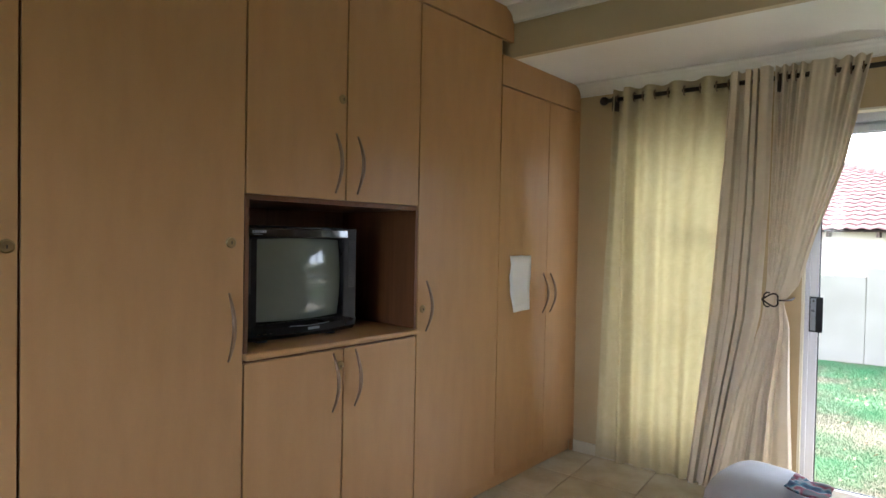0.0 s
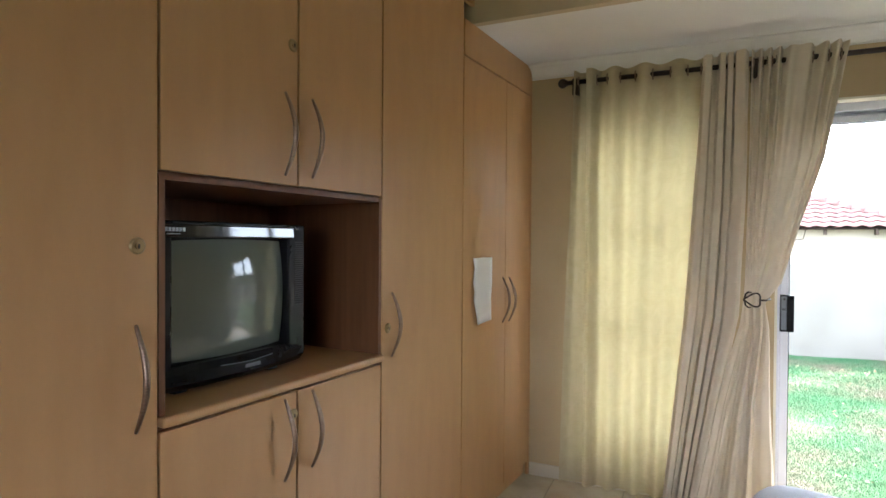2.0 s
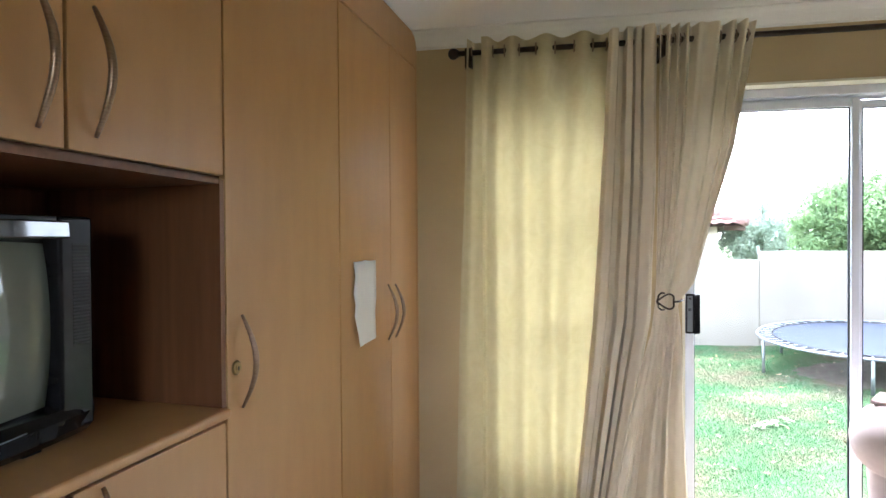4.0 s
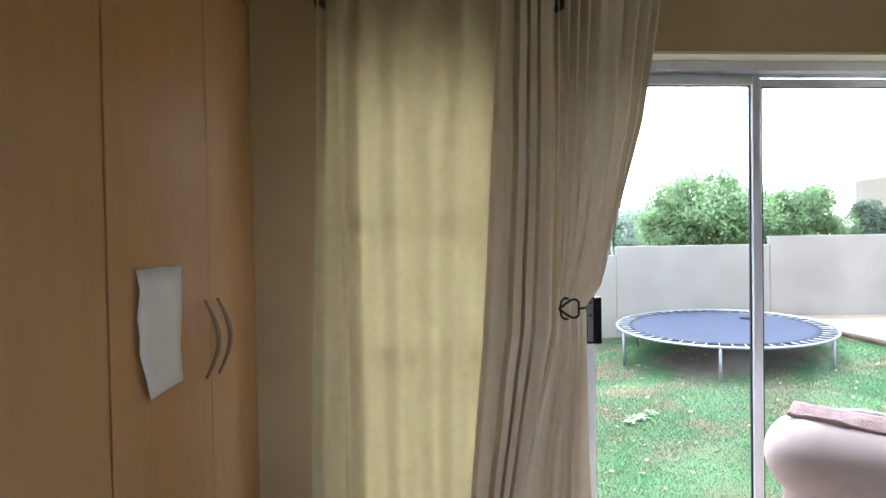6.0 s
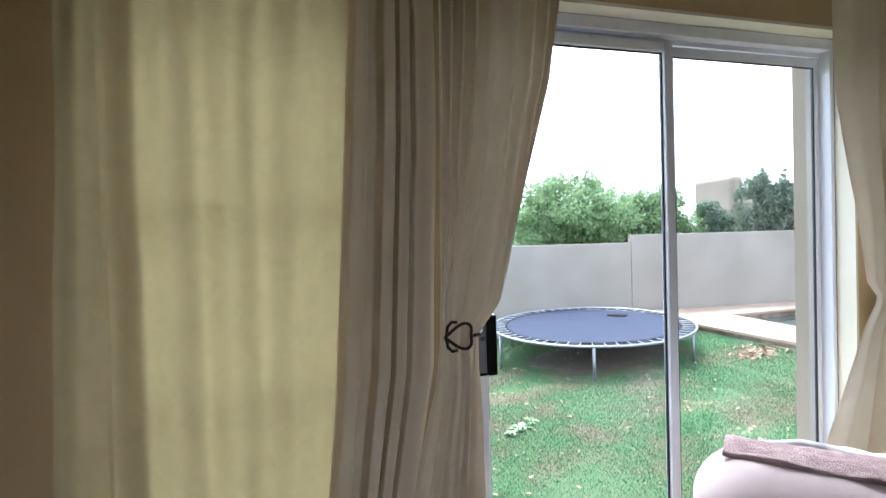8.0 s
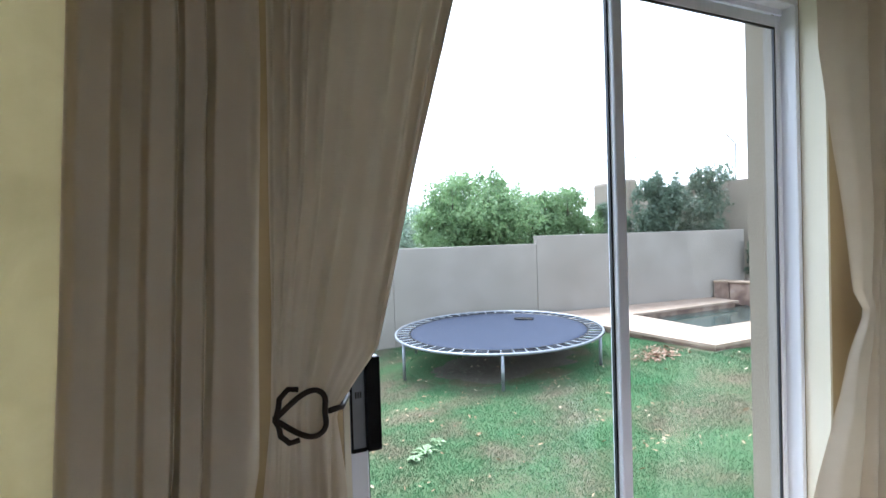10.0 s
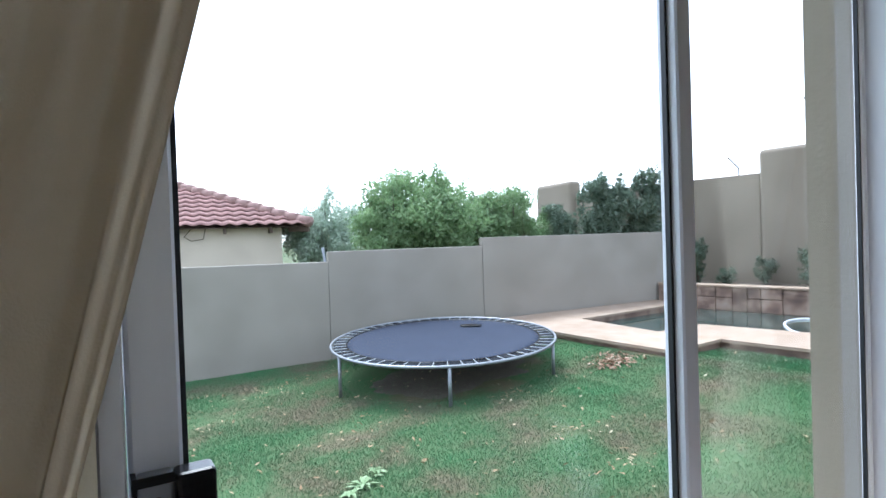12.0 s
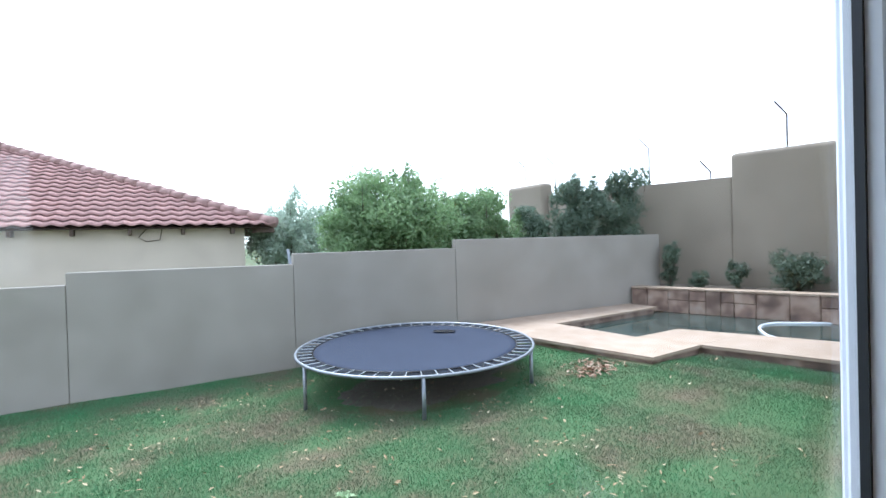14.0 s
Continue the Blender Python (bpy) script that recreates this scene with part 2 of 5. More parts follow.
M_PATTERN = textured("blue_red_patterned_cloth", [(0.40, (0.05, 0.08, 0.14)), (0.46, (0.07, 0.18, 0.26)), (0.50, (0.35, 0.36, 0.38)), (0.55, (0.28, 0.06, 0.10)), (0.62, (0.12, 0.12, 0.14))], 0.9, 13, bump=0.3, bump_scale=200, detail=2)


# ---- mesh helpers ----
def mesh_of(name, bm, mat, smooth=False):
    me = bpy.data.meshes.new(name)
    bm.to_mesh(me)
    bm.free()
    if mat:
        me.materials.append(mat)
    if smooth:
        for f in me.polygons:
            f.use_smooth = True
    return me


def part(name, bm, mat, parent=None, label="", smooth=False, m=None, kind=""):
    ob = new(name, bm if isinstance(bm, bpy.types.Mesh) else mesh_of(name, bm, mat, smooth))
    if parent:
        ob.parent = parent
    if m is not None:
        ob.matrix_basis = m
    return tagged(ob, label=label, kind=kind)


def thing(name, label, category, m=None, group="", kind=""):
    ob = new(name)
    ob.empty_display_size = 0.1
    if m is not None:
        ob.matrix_basis = m
    return tagged(ob, label, category, group, kind)


def add_box(bm, x0, x1, y0, y1, z0, z1, bevel=0.0, segs=1):
    r = bmesh.ops.create_cube(bm, size=1.0, matrix=Matrix.Translation(((x0 + x1) / 2, (y0 + y1) / 2, (z0 + z1) / 2)) @ Matrix.Diagonal((x1 - x0, y1 - y0, z1 - z0, 1)))
    if bevel:
        es = list({e for v in r["verts"] for e in v.link_edges})
        bmesh.ops.bevel(bm, geom=es, offset=bevel, segments=segs, affect="EDGES", profile=0.5)


def box(x0, x1, y0, y1, z0, z1, bevel=0.0, segs=1):
    bm = bmesh.new()
    add_box(bm, x0, x1, y0, y1, z0, z1, bevel, segs)
    return bm


def add_tube(bm, pts, r, seg=10, caps=True):
    """A round bar along points; r is one radius or one a point."""
    pts = [Vector(p) for p in pts]
    rings = []
    side = None
    for i, p in enumerate(pts):
        a, b = pts[max(i - 1, 0)], pts[min(i + 1, len(pts) - 1)]
        d = (b - a).normalized()
        if side is None:
            side = d.orthogonal().normalized()
        side = (side - d * side.dot(d)).normalized()
        up = d.cross(side)
        rr = r[i] if isinstance(r, (list, tuple)) else r
        rings.append([bm.verts.new(p + (side * math.cos(2 * math.pi * k / seg) + up * math.sin(2 * math.pi * k / seg)) * rr) for k in range(seg)])
    for a, b in zip(rings, rings[1:]):
        for k in range(seg):
            bm.faces.new((a[k], a[(k + 1) % seg], b[(k + 1) % seg], b[k]))
    if caps:
        bm.faces.new(rings[0][::-1])
        bm.faces.new(rings[-1])


def tube(pts, r, seg=10):
    bm = bmesh.new()
    add_tube(bm, pts, r, seg)
    return bm


def add_ball(bm, c, r, seg=12, squash=(1, 1, 1)):
    bmesh.ops.create_uvsphere(bm, u_segments=seg, v_segments=max(6, seg // 2), radius=r, matrix=Matrix.Translation(c) @ Matrix.Diagonal((*squash, 1)))


def prism(outline, z0, z1):
    """An upright block over an outline of (x, y)."""
    bm = bmesh.new()
    lo = [bm.verts.new((x, y, z0)) for x, y in outline]
    hi = [bm.verts.new((x, y, z1)) for x, y in outline]
    n = len(outline)
    bm.faces.new(hi)
    bm.faces.new(lo[::-1])
    for i in range(n):
        bm.faces.new((lo[i], lo[(i + 1) % n], hi[(i + 1) % n], hi[i]))
    bmesh.ops.recalc_face_normals(bm, faces=bm.faces)
    return bm


def wall_run(a, b, thick, z0, z1, bevel=0.0, segs=2):
    """A wall from a to b (x, y), its face on the line, its thickness to the left of the way."""
    a, b = Vector((*a, 0)), Vector((*b, 0))
    d = b - a
    bm = box(0, d.length, 0, thick, z0, z1, bevel, segs)
    bm.transform(Matrix.Translation(a) @ Matrix.Rotation(math.atan2(d.y, d.x), 4, "Z"))
    return bm


# ---- room shell ----
WY = -0.12          # inner face of the window wall
DOOR_L, DOOR_R, DOOR_T = -0.10, 1.46, 2.14
WIN_L, WIN_R, WIN_B, WIN_T = -1.06, -0.42, 0.22, 2.08
T_OUT = 0.14        # outer face of the window wall
RX0, RX1, RY0 = -2.9, 2.9, -5.6
CEIL = 2.47
CEIL_HI = 2.74

floor_base = part("floor", box(RX0, RX1, RY0, WY, -0.12, -0.006), M_GROUT, kind="structure", label="grout bed under the beige floor tiles")
shell = [
    (RX0 - 0.2, WIN_L, 0, CEIL_HI + 0.1), (WIN_L, WIN_R, 0, WIN_B), (WIN_L, WIN_R, WIN_T, CEIL_HI + 0.1),
    (WIN_R, DOOR_L, 0, CEIL_HI + 0.1), (DOOR_L, DOOR_R, DOOR_T, CEIL_HI + 0.1), (DOOR_R, RX1 + 0.2, 0, CEIL_HI + 0.1)]
bm = bmesh.new()
for x0, x1, z0, z1 in shell:
    add_box(bm, x0, x1, WY, 0.062, z0 - 0.75 if z0 == 0 else z0, z1)
add_box(bm, DOOR_L, DOOR_R, WY, 0.062, -0.75, -0.002)
part("wall_north", bm, M_WALL, kind="structure", label="cream plastered wall with the sliding door and window")
bm = bmesh.new()
for x0, x1, z0, z1 in shell:
    add_box(bm, x0 + (0.012 if x0 == DOOR_R else 0) - (0.024 if x0 == DOOR_R else 0), x1, 0.063, T_OUT, z0 - 0.75 if z0 == 0 else z0, z1)
add_box(bm, DOOR_L, DOOR_R, 0.063, T_OUT + 0.04, -0.75, -0.004)
part("facade", bm, M_TALL, kind="structure", label="tan plastered outside of the window wall")
part("wall_west", box(RX0 - 0.2, RX0, RY0 - 0.2, WY, -0.1, CEIL_HI + 0.1), M_WALL, kind="structure")
part("wall_east", box(RX1, RX1 + 0.2, RY0 - 0.2, WY, -0.1, CEIL_HI + 0.1), M_WALL, kind="structure")
# unseen opening added to the south wall so that sky brightens the room
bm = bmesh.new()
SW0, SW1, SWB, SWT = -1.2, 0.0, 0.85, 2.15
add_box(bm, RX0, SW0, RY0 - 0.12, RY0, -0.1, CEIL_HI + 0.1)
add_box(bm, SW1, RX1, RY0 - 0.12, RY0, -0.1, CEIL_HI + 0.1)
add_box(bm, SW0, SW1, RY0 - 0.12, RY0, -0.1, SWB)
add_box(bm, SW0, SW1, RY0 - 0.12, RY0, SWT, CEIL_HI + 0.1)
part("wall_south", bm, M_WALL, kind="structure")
part("ceiling", box(RX0 - 0.2, RX1 + 0.2, RY0 - 0.2, T_OUT + 0.1, CEIL_HI + 0.1, CEIL_HI + 0.25), M_CEIL, kind="structure", label="white plastered ceiling")
part("ceiling_upper", box(RX0, RX1, RY0, -0.90, CEIL_HI, CEIL_HI + 0.1), M_CEIL, kind="structure", label="white raised part of the ceiling")
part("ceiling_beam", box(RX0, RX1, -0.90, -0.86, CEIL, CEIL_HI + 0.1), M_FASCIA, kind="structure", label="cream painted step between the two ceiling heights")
part("ceiling_lower", box(RX0, RX1, -0.86, WY, CEIL, CEIL + 0.1), M_CEIL, kind="structure", label="white lower ceiling strip over the window wall")


def cornice(y, z, sign, name):
    """A coved moulding along x under a ceiling."""
    prof = [(0, 0), (0.075, 0), (0.075, -0.008), (0.062, -0.016), (0.045, -0.022), (0.03, -0.034), (0.02, -0.05), (0.014, -0.066), (0.006, -0.07), (0.006, -0.078), (0, -0.078)]
    bm = bmesh.new()
    a = [bm.verts.new((RX0, y - sign * p, z + q)) for p, q in prof]
    b = [bm.verts.new((RX1, y - sign * p, z + q)) for p, q in prof]
    n = len(prof)
    for i in range(n):
        bm.faces.new((a[i], a[(i + 1) % n], b[(i + 1) % n], b[i]))
    bmesh.ops.recalc_face_normals(bm, faces=bm.faces)
    part(name, bm, M_CEIL, kind="structure", label="white plaster cornice")


cornice(WY, CEIL, 1, "cornice")
cornice(-0.90, CEIL_HI, 1, "cornice_upper")
part("baseboard", box(-1.385, DOOR_L - 0.01, WY - 0.015, WY - 0.001, 0.0, 0.075, 0.003), M_SKIRT, kind="structure", label="pale skirting under the window wall")
part("baseboard_east", box(DOOR_R + 0.01, RX1, WY - 0.015, WY - 0.001, 0.0, 0.075, 0.003), M_SKIRT, kind="structure", label="pale skirting under the window wall")

# painted lining of the door's opening
bm = bmesh.new()
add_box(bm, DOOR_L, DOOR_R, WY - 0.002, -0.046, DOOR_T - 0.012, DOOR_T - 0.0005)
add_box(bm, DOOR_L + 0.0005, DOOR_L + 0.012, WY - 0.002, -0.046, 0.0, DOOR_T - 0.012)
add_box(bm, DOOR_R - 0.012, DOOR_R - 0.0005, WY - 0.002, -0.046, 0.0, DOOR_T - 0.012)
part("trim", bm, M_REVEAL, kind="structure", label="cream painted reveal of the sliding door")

for a, b in ((DOOR_L + 0.0005, DOOR_L + 0.030), (DOOR_R - 0.030, DOOR_R - 0.0005)):
    part("outer_reveal", box(a, b, 0.026, 0.0625, 0.036, 2.084), M_FENCE, kind="structure", label="grey plastered outer reveal")

# ---- sliding door ----
door = thing("door_1", "closed two-pane aluminium sliding door with a black handle", "sliding door", kind="structure")
bm = bmesh.new()
FL, FR, FT = -0.088, 1.448, 2.128
add_box(bm, FL, FR, -0.045, 0.06, 2.085, FT, 0.003)
add_box(bm, FL, FR, -0.045, 0.06, 0.0, 0.035, 0.003)
add_box(bm, FL, FL + 0.02, -0.045, 0.024, 0.035, 2.085, 0.002)
add_box(bm, FR - 0.02, FR, -0.045, 0.024, 0.035, 2.085, 0.002)
add_box(bm, FL + 0.02, FR - 0.02, -0.004, 0.004, 2.068, 2.085)
part("door_frame", bm, M_ALU, door, "silver aluminium outer frame")


def leaf(name, x0, x1, y, left_w, right_w, label, gy=0.015, seal=0.008, depth=0.036):
    h = thing(name, label, "")
    h.parent = door
    bm = bmesh.new()
    add_box(bm, x0, x0 + left_w, y, y + depth, 0.037, 2.067, 0.003)
    add_box(bm, x1 - right_w, x1, y, y + depth, 0.037, 2.067, 0.003)
    add_box(bm, x0 + left_w, x1 - right_w, y + 0.002, y + depth - 0.002, 0.037, 0.11, 0.002)
    add_box(bm, x0 + left_w, x1 - right_w, y + 0.002, y + depth - 0.002, 2.03, 2.066, 0.002)
    part("stile_frame", bm, M_ALU, h, "silver aluminium sash frame")
    bm = bmesh.new()
    g0, g1 = x0 + left_w, x1 - right_w
    add_box(bm, g0, g0 + 0.006, y + gy - seal, y + gy + 0.002, 0.11, 2.03)
    add_box(bm, g1 - 0.006, g1, y + gy - seal, y + gy + 0.002, 0.11, 2.03)
    add_box(bm, g0 + 0.006, g1 - 0.006, y + gy - seal, y + gy + 0.002, 0.11, 0.115)
    add_box(bm, g0 + 0.006, g1 - 0.006, y + gy - seal, y + gy + 0.002, 2.025, 2.03)
    part("glazing_rubber", bm, M_RUBBER, h, "black rubber glazing seal")
    g = part("pane", box(g0 + 0.004, g1 - 0.004, y + gy - 0.002, y + gy + 0.002, 0.112, 2.028), M_GLASS, h, "clear glass")
    g.visible_shadow = False
    return h


leaf("sash", FL + 0.022, 0.704, -0.038, 0.040, 0.036, "closed left sash of the sliding door", 0.022, 0.006)
leaf("sash", 0.712, FR - 0.022, 0.001, 0.022, 0.022, "closed right sash of the sliding door", 0.010, 0.006, 0.017)

# ---- floor tiles, wardrobe and the rest follow ----

# ---- wardrobe ----
WO = Matrix.Translation((-1.385, -0.10, 0)) @ Matrix.Rotation(math.atan2(-0.9939, -0.1103), 4, "Z")


def wr(u0, u1, n0, n1, z0, z1, bevel=0.0, segs=1):
    """A block by distance along the wardrobe, out from its face, and height."""
    return box(u0, u1, n0, n1, z0, z1, bevel, segs)


def bow_handle(h):
    """An arched bar handle of the given length, standing on its door, foot at z 0."""
    pts = []
    for i in range(17):
        a = i / 16
        pts.append((0, 0.004 + 0.042 * math.sin(math.pi * a), h * a))
    r = [0.0042 + 0.0038 * math.sin(math.pi * i / 16) for i in range(17)]
    return tube(pts, r, 8)


HANDLE = mesh_of("handle", bow_handle(0.245), M_METAL, True)


def lock_mesh():
    bm = bmesh.new()
    bmesh.ops.create_cone(bm, cap_ends=True, segments=14, radius1=0.020, radius2=0.016, depth=0.004, matrix=Matrix.Translation((0, 0.002, 0)) @ Matrix.Rotation(radians(-90), 4, "X"))
    bmesh.ops.create_cone(bm, cap_ends=True, segments=14, radius1=0.008, radius2=0.008, depth=0.005, matrix=Matrix.Translation((0, 0.004, 0)) @ Matrix.Rotation(radians(-90), 4, "X"))
    return bm


LOCK = mesh_of("lock_plate", lock_mesh(), M_BRASS)
KEYHOLE = mesh_of("keyhole", box(-0.0015, 0.0015, 0.004, 0.0085, -0.006, 0.004), M_RUBBER)

WARD_D = 0.58
BASE_Z = 0.075


def cupboard(u0, u1, z0, z1, doors, label, plinth=True, pair=False):
    """A built-in unit: carcass, plinth and doors given as (u0, u1, z0, z1, handle (u, z, side), lock (u, z))."""
    c = thing("wardrobe_unit", label, "wardrobe", WO, group="built-in wardrobe units")
    bm = bmesh.new()
    add_box(bm, u0, u0 + 0.016, -WARD_D, -0.022, z0, z1)
    add_box(bm, u1 - 0.016, u1, -WARD_D, -0.022, z0, z1)
    add_box(bm, u0 + 0.016, u1 - 0.016, -WARD_D, -WARD_D + 0.012, z0, z1)
    add_box(bm, u0 + 0.016, u1 - 0.016, -WARD_D + 0.012, -0.022, z0, z0 + 0.016)
    add_box(bm, u0 + 0.016, u1 - 0.016, -WARD_D + 0.012, -0.022, z1 - 0.016, z1)
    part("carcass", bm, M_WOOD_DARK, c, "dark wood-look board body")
    if plinth:
        part("plinth", wr(u0, u1, -0.06, -0.035, 0.0, z0), M_WOOD, c)
    for d in doors:
        a, b, lo, hi = d[:4]
        dr = part("door", wr(a + (0.001 if pair and a > u0 + 0.1 else 0.0035), b - (0.001 if pair and b < u1 - 0.1 else 0.0035), -0.019, 0.0, lo, hi, 0.0025, 2), M_WOOD, c)
        if d[4]:
            hu, hz = d[4]
            part("handle", HANDLE, None, dr, "brushed nickel bow handle", m=Matrix.Translation((hu, 0, hz)))
        if d[5]:
            lu, lz = d[5]
            lk = part("lock_plate", LOCK, None, dr, "small aged brass keyhole plate", m=Matrix.Translation((lu, 0, lz)))
            part("keyhole", KEYHOLE, None, c, m=Matrix.Translation((lu, 0, lz)))
    return c


# the window end: double doors with a panel above
E1 = 0.905
c = cupboard(0.03, E1, BASE_Z, 2.30, [(0.045, 0.405, BASE_Z + 0.01, 2.29, (0.362, 0.975), None), (0.405, E1, BASE_Z + 0.01, 2.29, (0.448, 0.978), None)],
             "oak laminate wardrobe with two doors and a paper", pair=True)
part("top_panel", wr(0.03, E1 - 0.002, -0.019, 0.002, 2.297, CEIL - 0.005, 0.002), M_WOOD, c)
part("scribe_panel", wr(0.0, 0.043, -0.02, -0.001, 0.0, CEIL - 0.005, 0.002), M_WOOD, c)
# tall single door unit, under the high ceiling
E2 = 1.545
c = cupboard(E1, E2, BASE_Z, 2.56, [(E1, E2, BASE_Z + 0.01, 2.545, (1.484, 0.975), (1.505, 1.085))], "tall oak laminate wardrobe with one door beside the niche")
part("top_panel", wr(0.80, E2 - 0.002, -0.019, 0.002, 2.553, CEIL_HI - 0.004, 0.002), M_WOOD, c)
# unit with the television niche
E3 = 2.425
MIDU = 1.975
lower = cupboard(E2, E3, BASE_Z, 0.965, [(E2, MIDU, BASE_Z + 0.01, 0.955, (1.914, 0.70), None), (MIDU, E3, BASE_Z + 0.01, 0.955, (2.030, 0.697), (1.993, 0.885))],
                 "low oak laminate cupboard under the television niche")
bm = bmesh.new()
add_box(bm, E2, E3, -WARD_D, 0.018, 0.967, 0.993, 0.009, 3)
shelf = part("shelf_top", bm, M_WOOD, lower, "rounded front board of the niche")
upper = cupboard(E2, E3, 1.572, 2.56, [(E2, MIDU, 1.58, 2.545, (1.918, 1.61), None), (MIDU, E3, 1.58, 2.545, (2.031, 1.607), (1.998, 2.0))],
                 "upper oak laminate cupboard with two doors over the television niche", plinth=False)
part("top_panel", wr(E2, E3 - 0.002, -0.019, 0.002, 2.553, CEIL_HI - 0.004, 0.002), M_WOOD, upper)
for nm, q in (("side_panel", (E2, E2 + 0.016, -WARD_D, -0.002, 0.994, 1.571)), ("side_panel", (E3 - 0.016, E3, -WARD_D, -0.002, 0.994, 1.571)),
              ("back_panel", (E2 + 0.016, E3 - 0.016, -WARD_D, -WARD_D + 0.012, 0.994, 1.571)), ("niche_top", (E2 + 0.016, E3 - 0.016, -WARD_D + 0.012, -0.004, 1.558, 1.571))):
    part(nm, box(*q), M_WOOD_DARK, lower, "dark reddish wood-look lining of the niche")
# large units towards the back of the room
E4 = 3.087
c = cupboard(E3, E4, BASE_Z, 2.56, [(E3, E4, BASE_Z + 0.01, 2.545, (2.484, 0.975), (2.478, 1.40))], "wide tall oak laminate wardrobe with one door")
part("top_panel", wr(E3, E4 - 0.002, -0.019, 0.002, 2.553, CEIL_HI - 0.004, 0.002), M_WOOD, c)
E5 = 3.77
c = cupboard(E4, E5, BASE_Z, 2.56, [(E4, E5, BASE_Z + 0.01, 2.545, (3.70, 0.975), (3.115, 1.385))], "tall oak laminate wardrobe at the back of the room")
part("top_panel", wr(E4, E5 - 0.002, -0.019, 0.002, 2.553, CEIL_HI - 0.004, 0.002), M_WOOD, c)
c = cupboard(E5, 4.45, BASE_Z, 2.56, [(E5, 4.45, BASE_Z + 0.01, 2.545, (3.84, 0.975), (3.80, 1.085))], "tall oak laminate wardrobe at the back of the room")
part("top_panel", wr(E5, 4.45, -0.019, 0.002, 2.553, CEIL_HI - 0.004, 0.002), M_WOOD, c)

# paper on the door
paper = thing("paper_sheet", "white creased paper sheet stuck on a wardrobe door", "paper", WO)
bm = bmesh.new()
rows = [(0.804, 0.589, 1.335), (0.798, 0.588, 1.281), (0.808, 0.588, 1.214), (0.815, 0.608, 1.172), (0.803, 0.600, 1.126), (0.790, 0.595, 1.06), (0.776, 0.592, 1.010)]
grid = []
for j, (ul, ur, z) in enumerate(rows):
    line = []
    for i in range(7):
        a = i / 6
        lift = 0.005 + 0.008 * (j >= 5) * (1 - a) + 0.005 * (a < 0.2) * abs(math.sin(j * 1.4)) + (0.008 if j == 3 else 0)
        line.append(bm.verts.new((ul + (ur - ul) * a, lift, z - (0.004 * (1 - a) if j == 6 else 0) + (0.004 if i == 3 and j == 0 else 0))))
    grid.append(line)
for a, b in zip(grid, grid[1:]):
    for i in range(6):
        bm.faces.new((a[i], a[i + 1], b[i + 1], b[i]))
sheet = part("sheet", bm, M_PAPER, paper, smooth=True)
md = sheet.modifiers.new("thick", "SOLIDIFY")
md.thickness = 0.0006

# ---- television ----
TV = thing("television", "wide black tube television with a bulging grey screen in the niche", "television", WO @ Matrix.Translation((2.092, -0.128, 0.993)) @ Matrix.Rotation(radians(1.5), 4, "Z"))
W2, TH = 0.292, 0.474
SX, SZ0, SZ1 = 0.213, 0.080, 0.424


def slab(bm, outline, y0, y1):
    """A block over an outline of (x, z), from y0 to y1."""
    a = [bm.verts.new((x, y0, z)) for x, z in outline]
    b = [bm.verts.new((x, y1, z)) for x, z in outline]
    n = len(outline)
    bm.faces.new(a)
    bm.faces.new(b[::-1])
    for i in range(n):
        bm.faces.new((a[i], b[i], b[(i + 1) % n], a[(i + 1) % n]))


bm = bmesh.new()
add_box(bm, -W2, W2, -0.105, -0.050, 0.012, TH, 0.012, 3)
for s in (-1, 1):
    a, b = sorted((s * SX, s * W2))
    add_box(bm, a, b, -0.055, -0.004, 0.030, TH, 0.007, 3)
add_box(bm, -SX, SX, -0.055, -0.006, SZ1 + 0.002, TH, 0.004, 2)
part("front_bezel", bm, M_BLACK, TV)
# chin that swells forward under the screen
bm = bmesh.new()
prev = None
for k in range(25):
    x = -W2 + 2 * W2 * k / 24
    f = 1 - (x / W2) ** 2
    ring = [bm.verts.new(p) for p in ((x, -0.05, 0.012), (x, -0.030 + 0.030 * f, 0.012), (x, -0.012 + 0.030 * f, 0.030), (x, -0.006 + 0.026 * f, 0.060), (x, -0.010 + 0.010 * f, SZ0 - 0.002), (x, -0.05, SZ0 - 0.002))]
    if prev:
        for q in range(6):
            bm.faces.new((prev[q], prev[(q + 1) % 6], ring[(q + 1) % 6], ring[q]))
    else:
        bm.faces.new(ring)
    prev = ring
bm.faces.new(prev[::-1])
bmesh.ops.recalc_face_normals(bm, faces=bm.faces)
part("chin", bm, M_BLACK, TV, "swelling lower front panel")
bm = bmesh.new()
secs = [(-0.10, W2 - 0.006, 0.016, TH - 0.010), (-0.20, W2 - 0.03, 0.016, TH - 0.03), (-0.32, 0.17, 0.03, TH - 0.10), (-0.42, 0.13, 0.05, TH - 0.14)]
prev = None
for y, w, z0, z1 in secs:
    ring = [bm.verts.new(p) for p in ((-w, y, z0), (w, y, z0), (w, y, z1), (-w, y, z1))]
    if prev:
        for k in range(4):
            bm.faces.new((prev[k], prev[(k + 1) % 4], ring[(k + 1) % 4], ring[k]))
    else:
        bm.faces.new(ring)
    prev = ring
bm.faces.new(prev[::-1])
bmesh.ops.recalc_face_normals(bm, faces=bm.faces)
part("back_shell", bm, M_BLACK, TV)
bm = bmesh.new()
NX, NZ = 24, 18
g = []
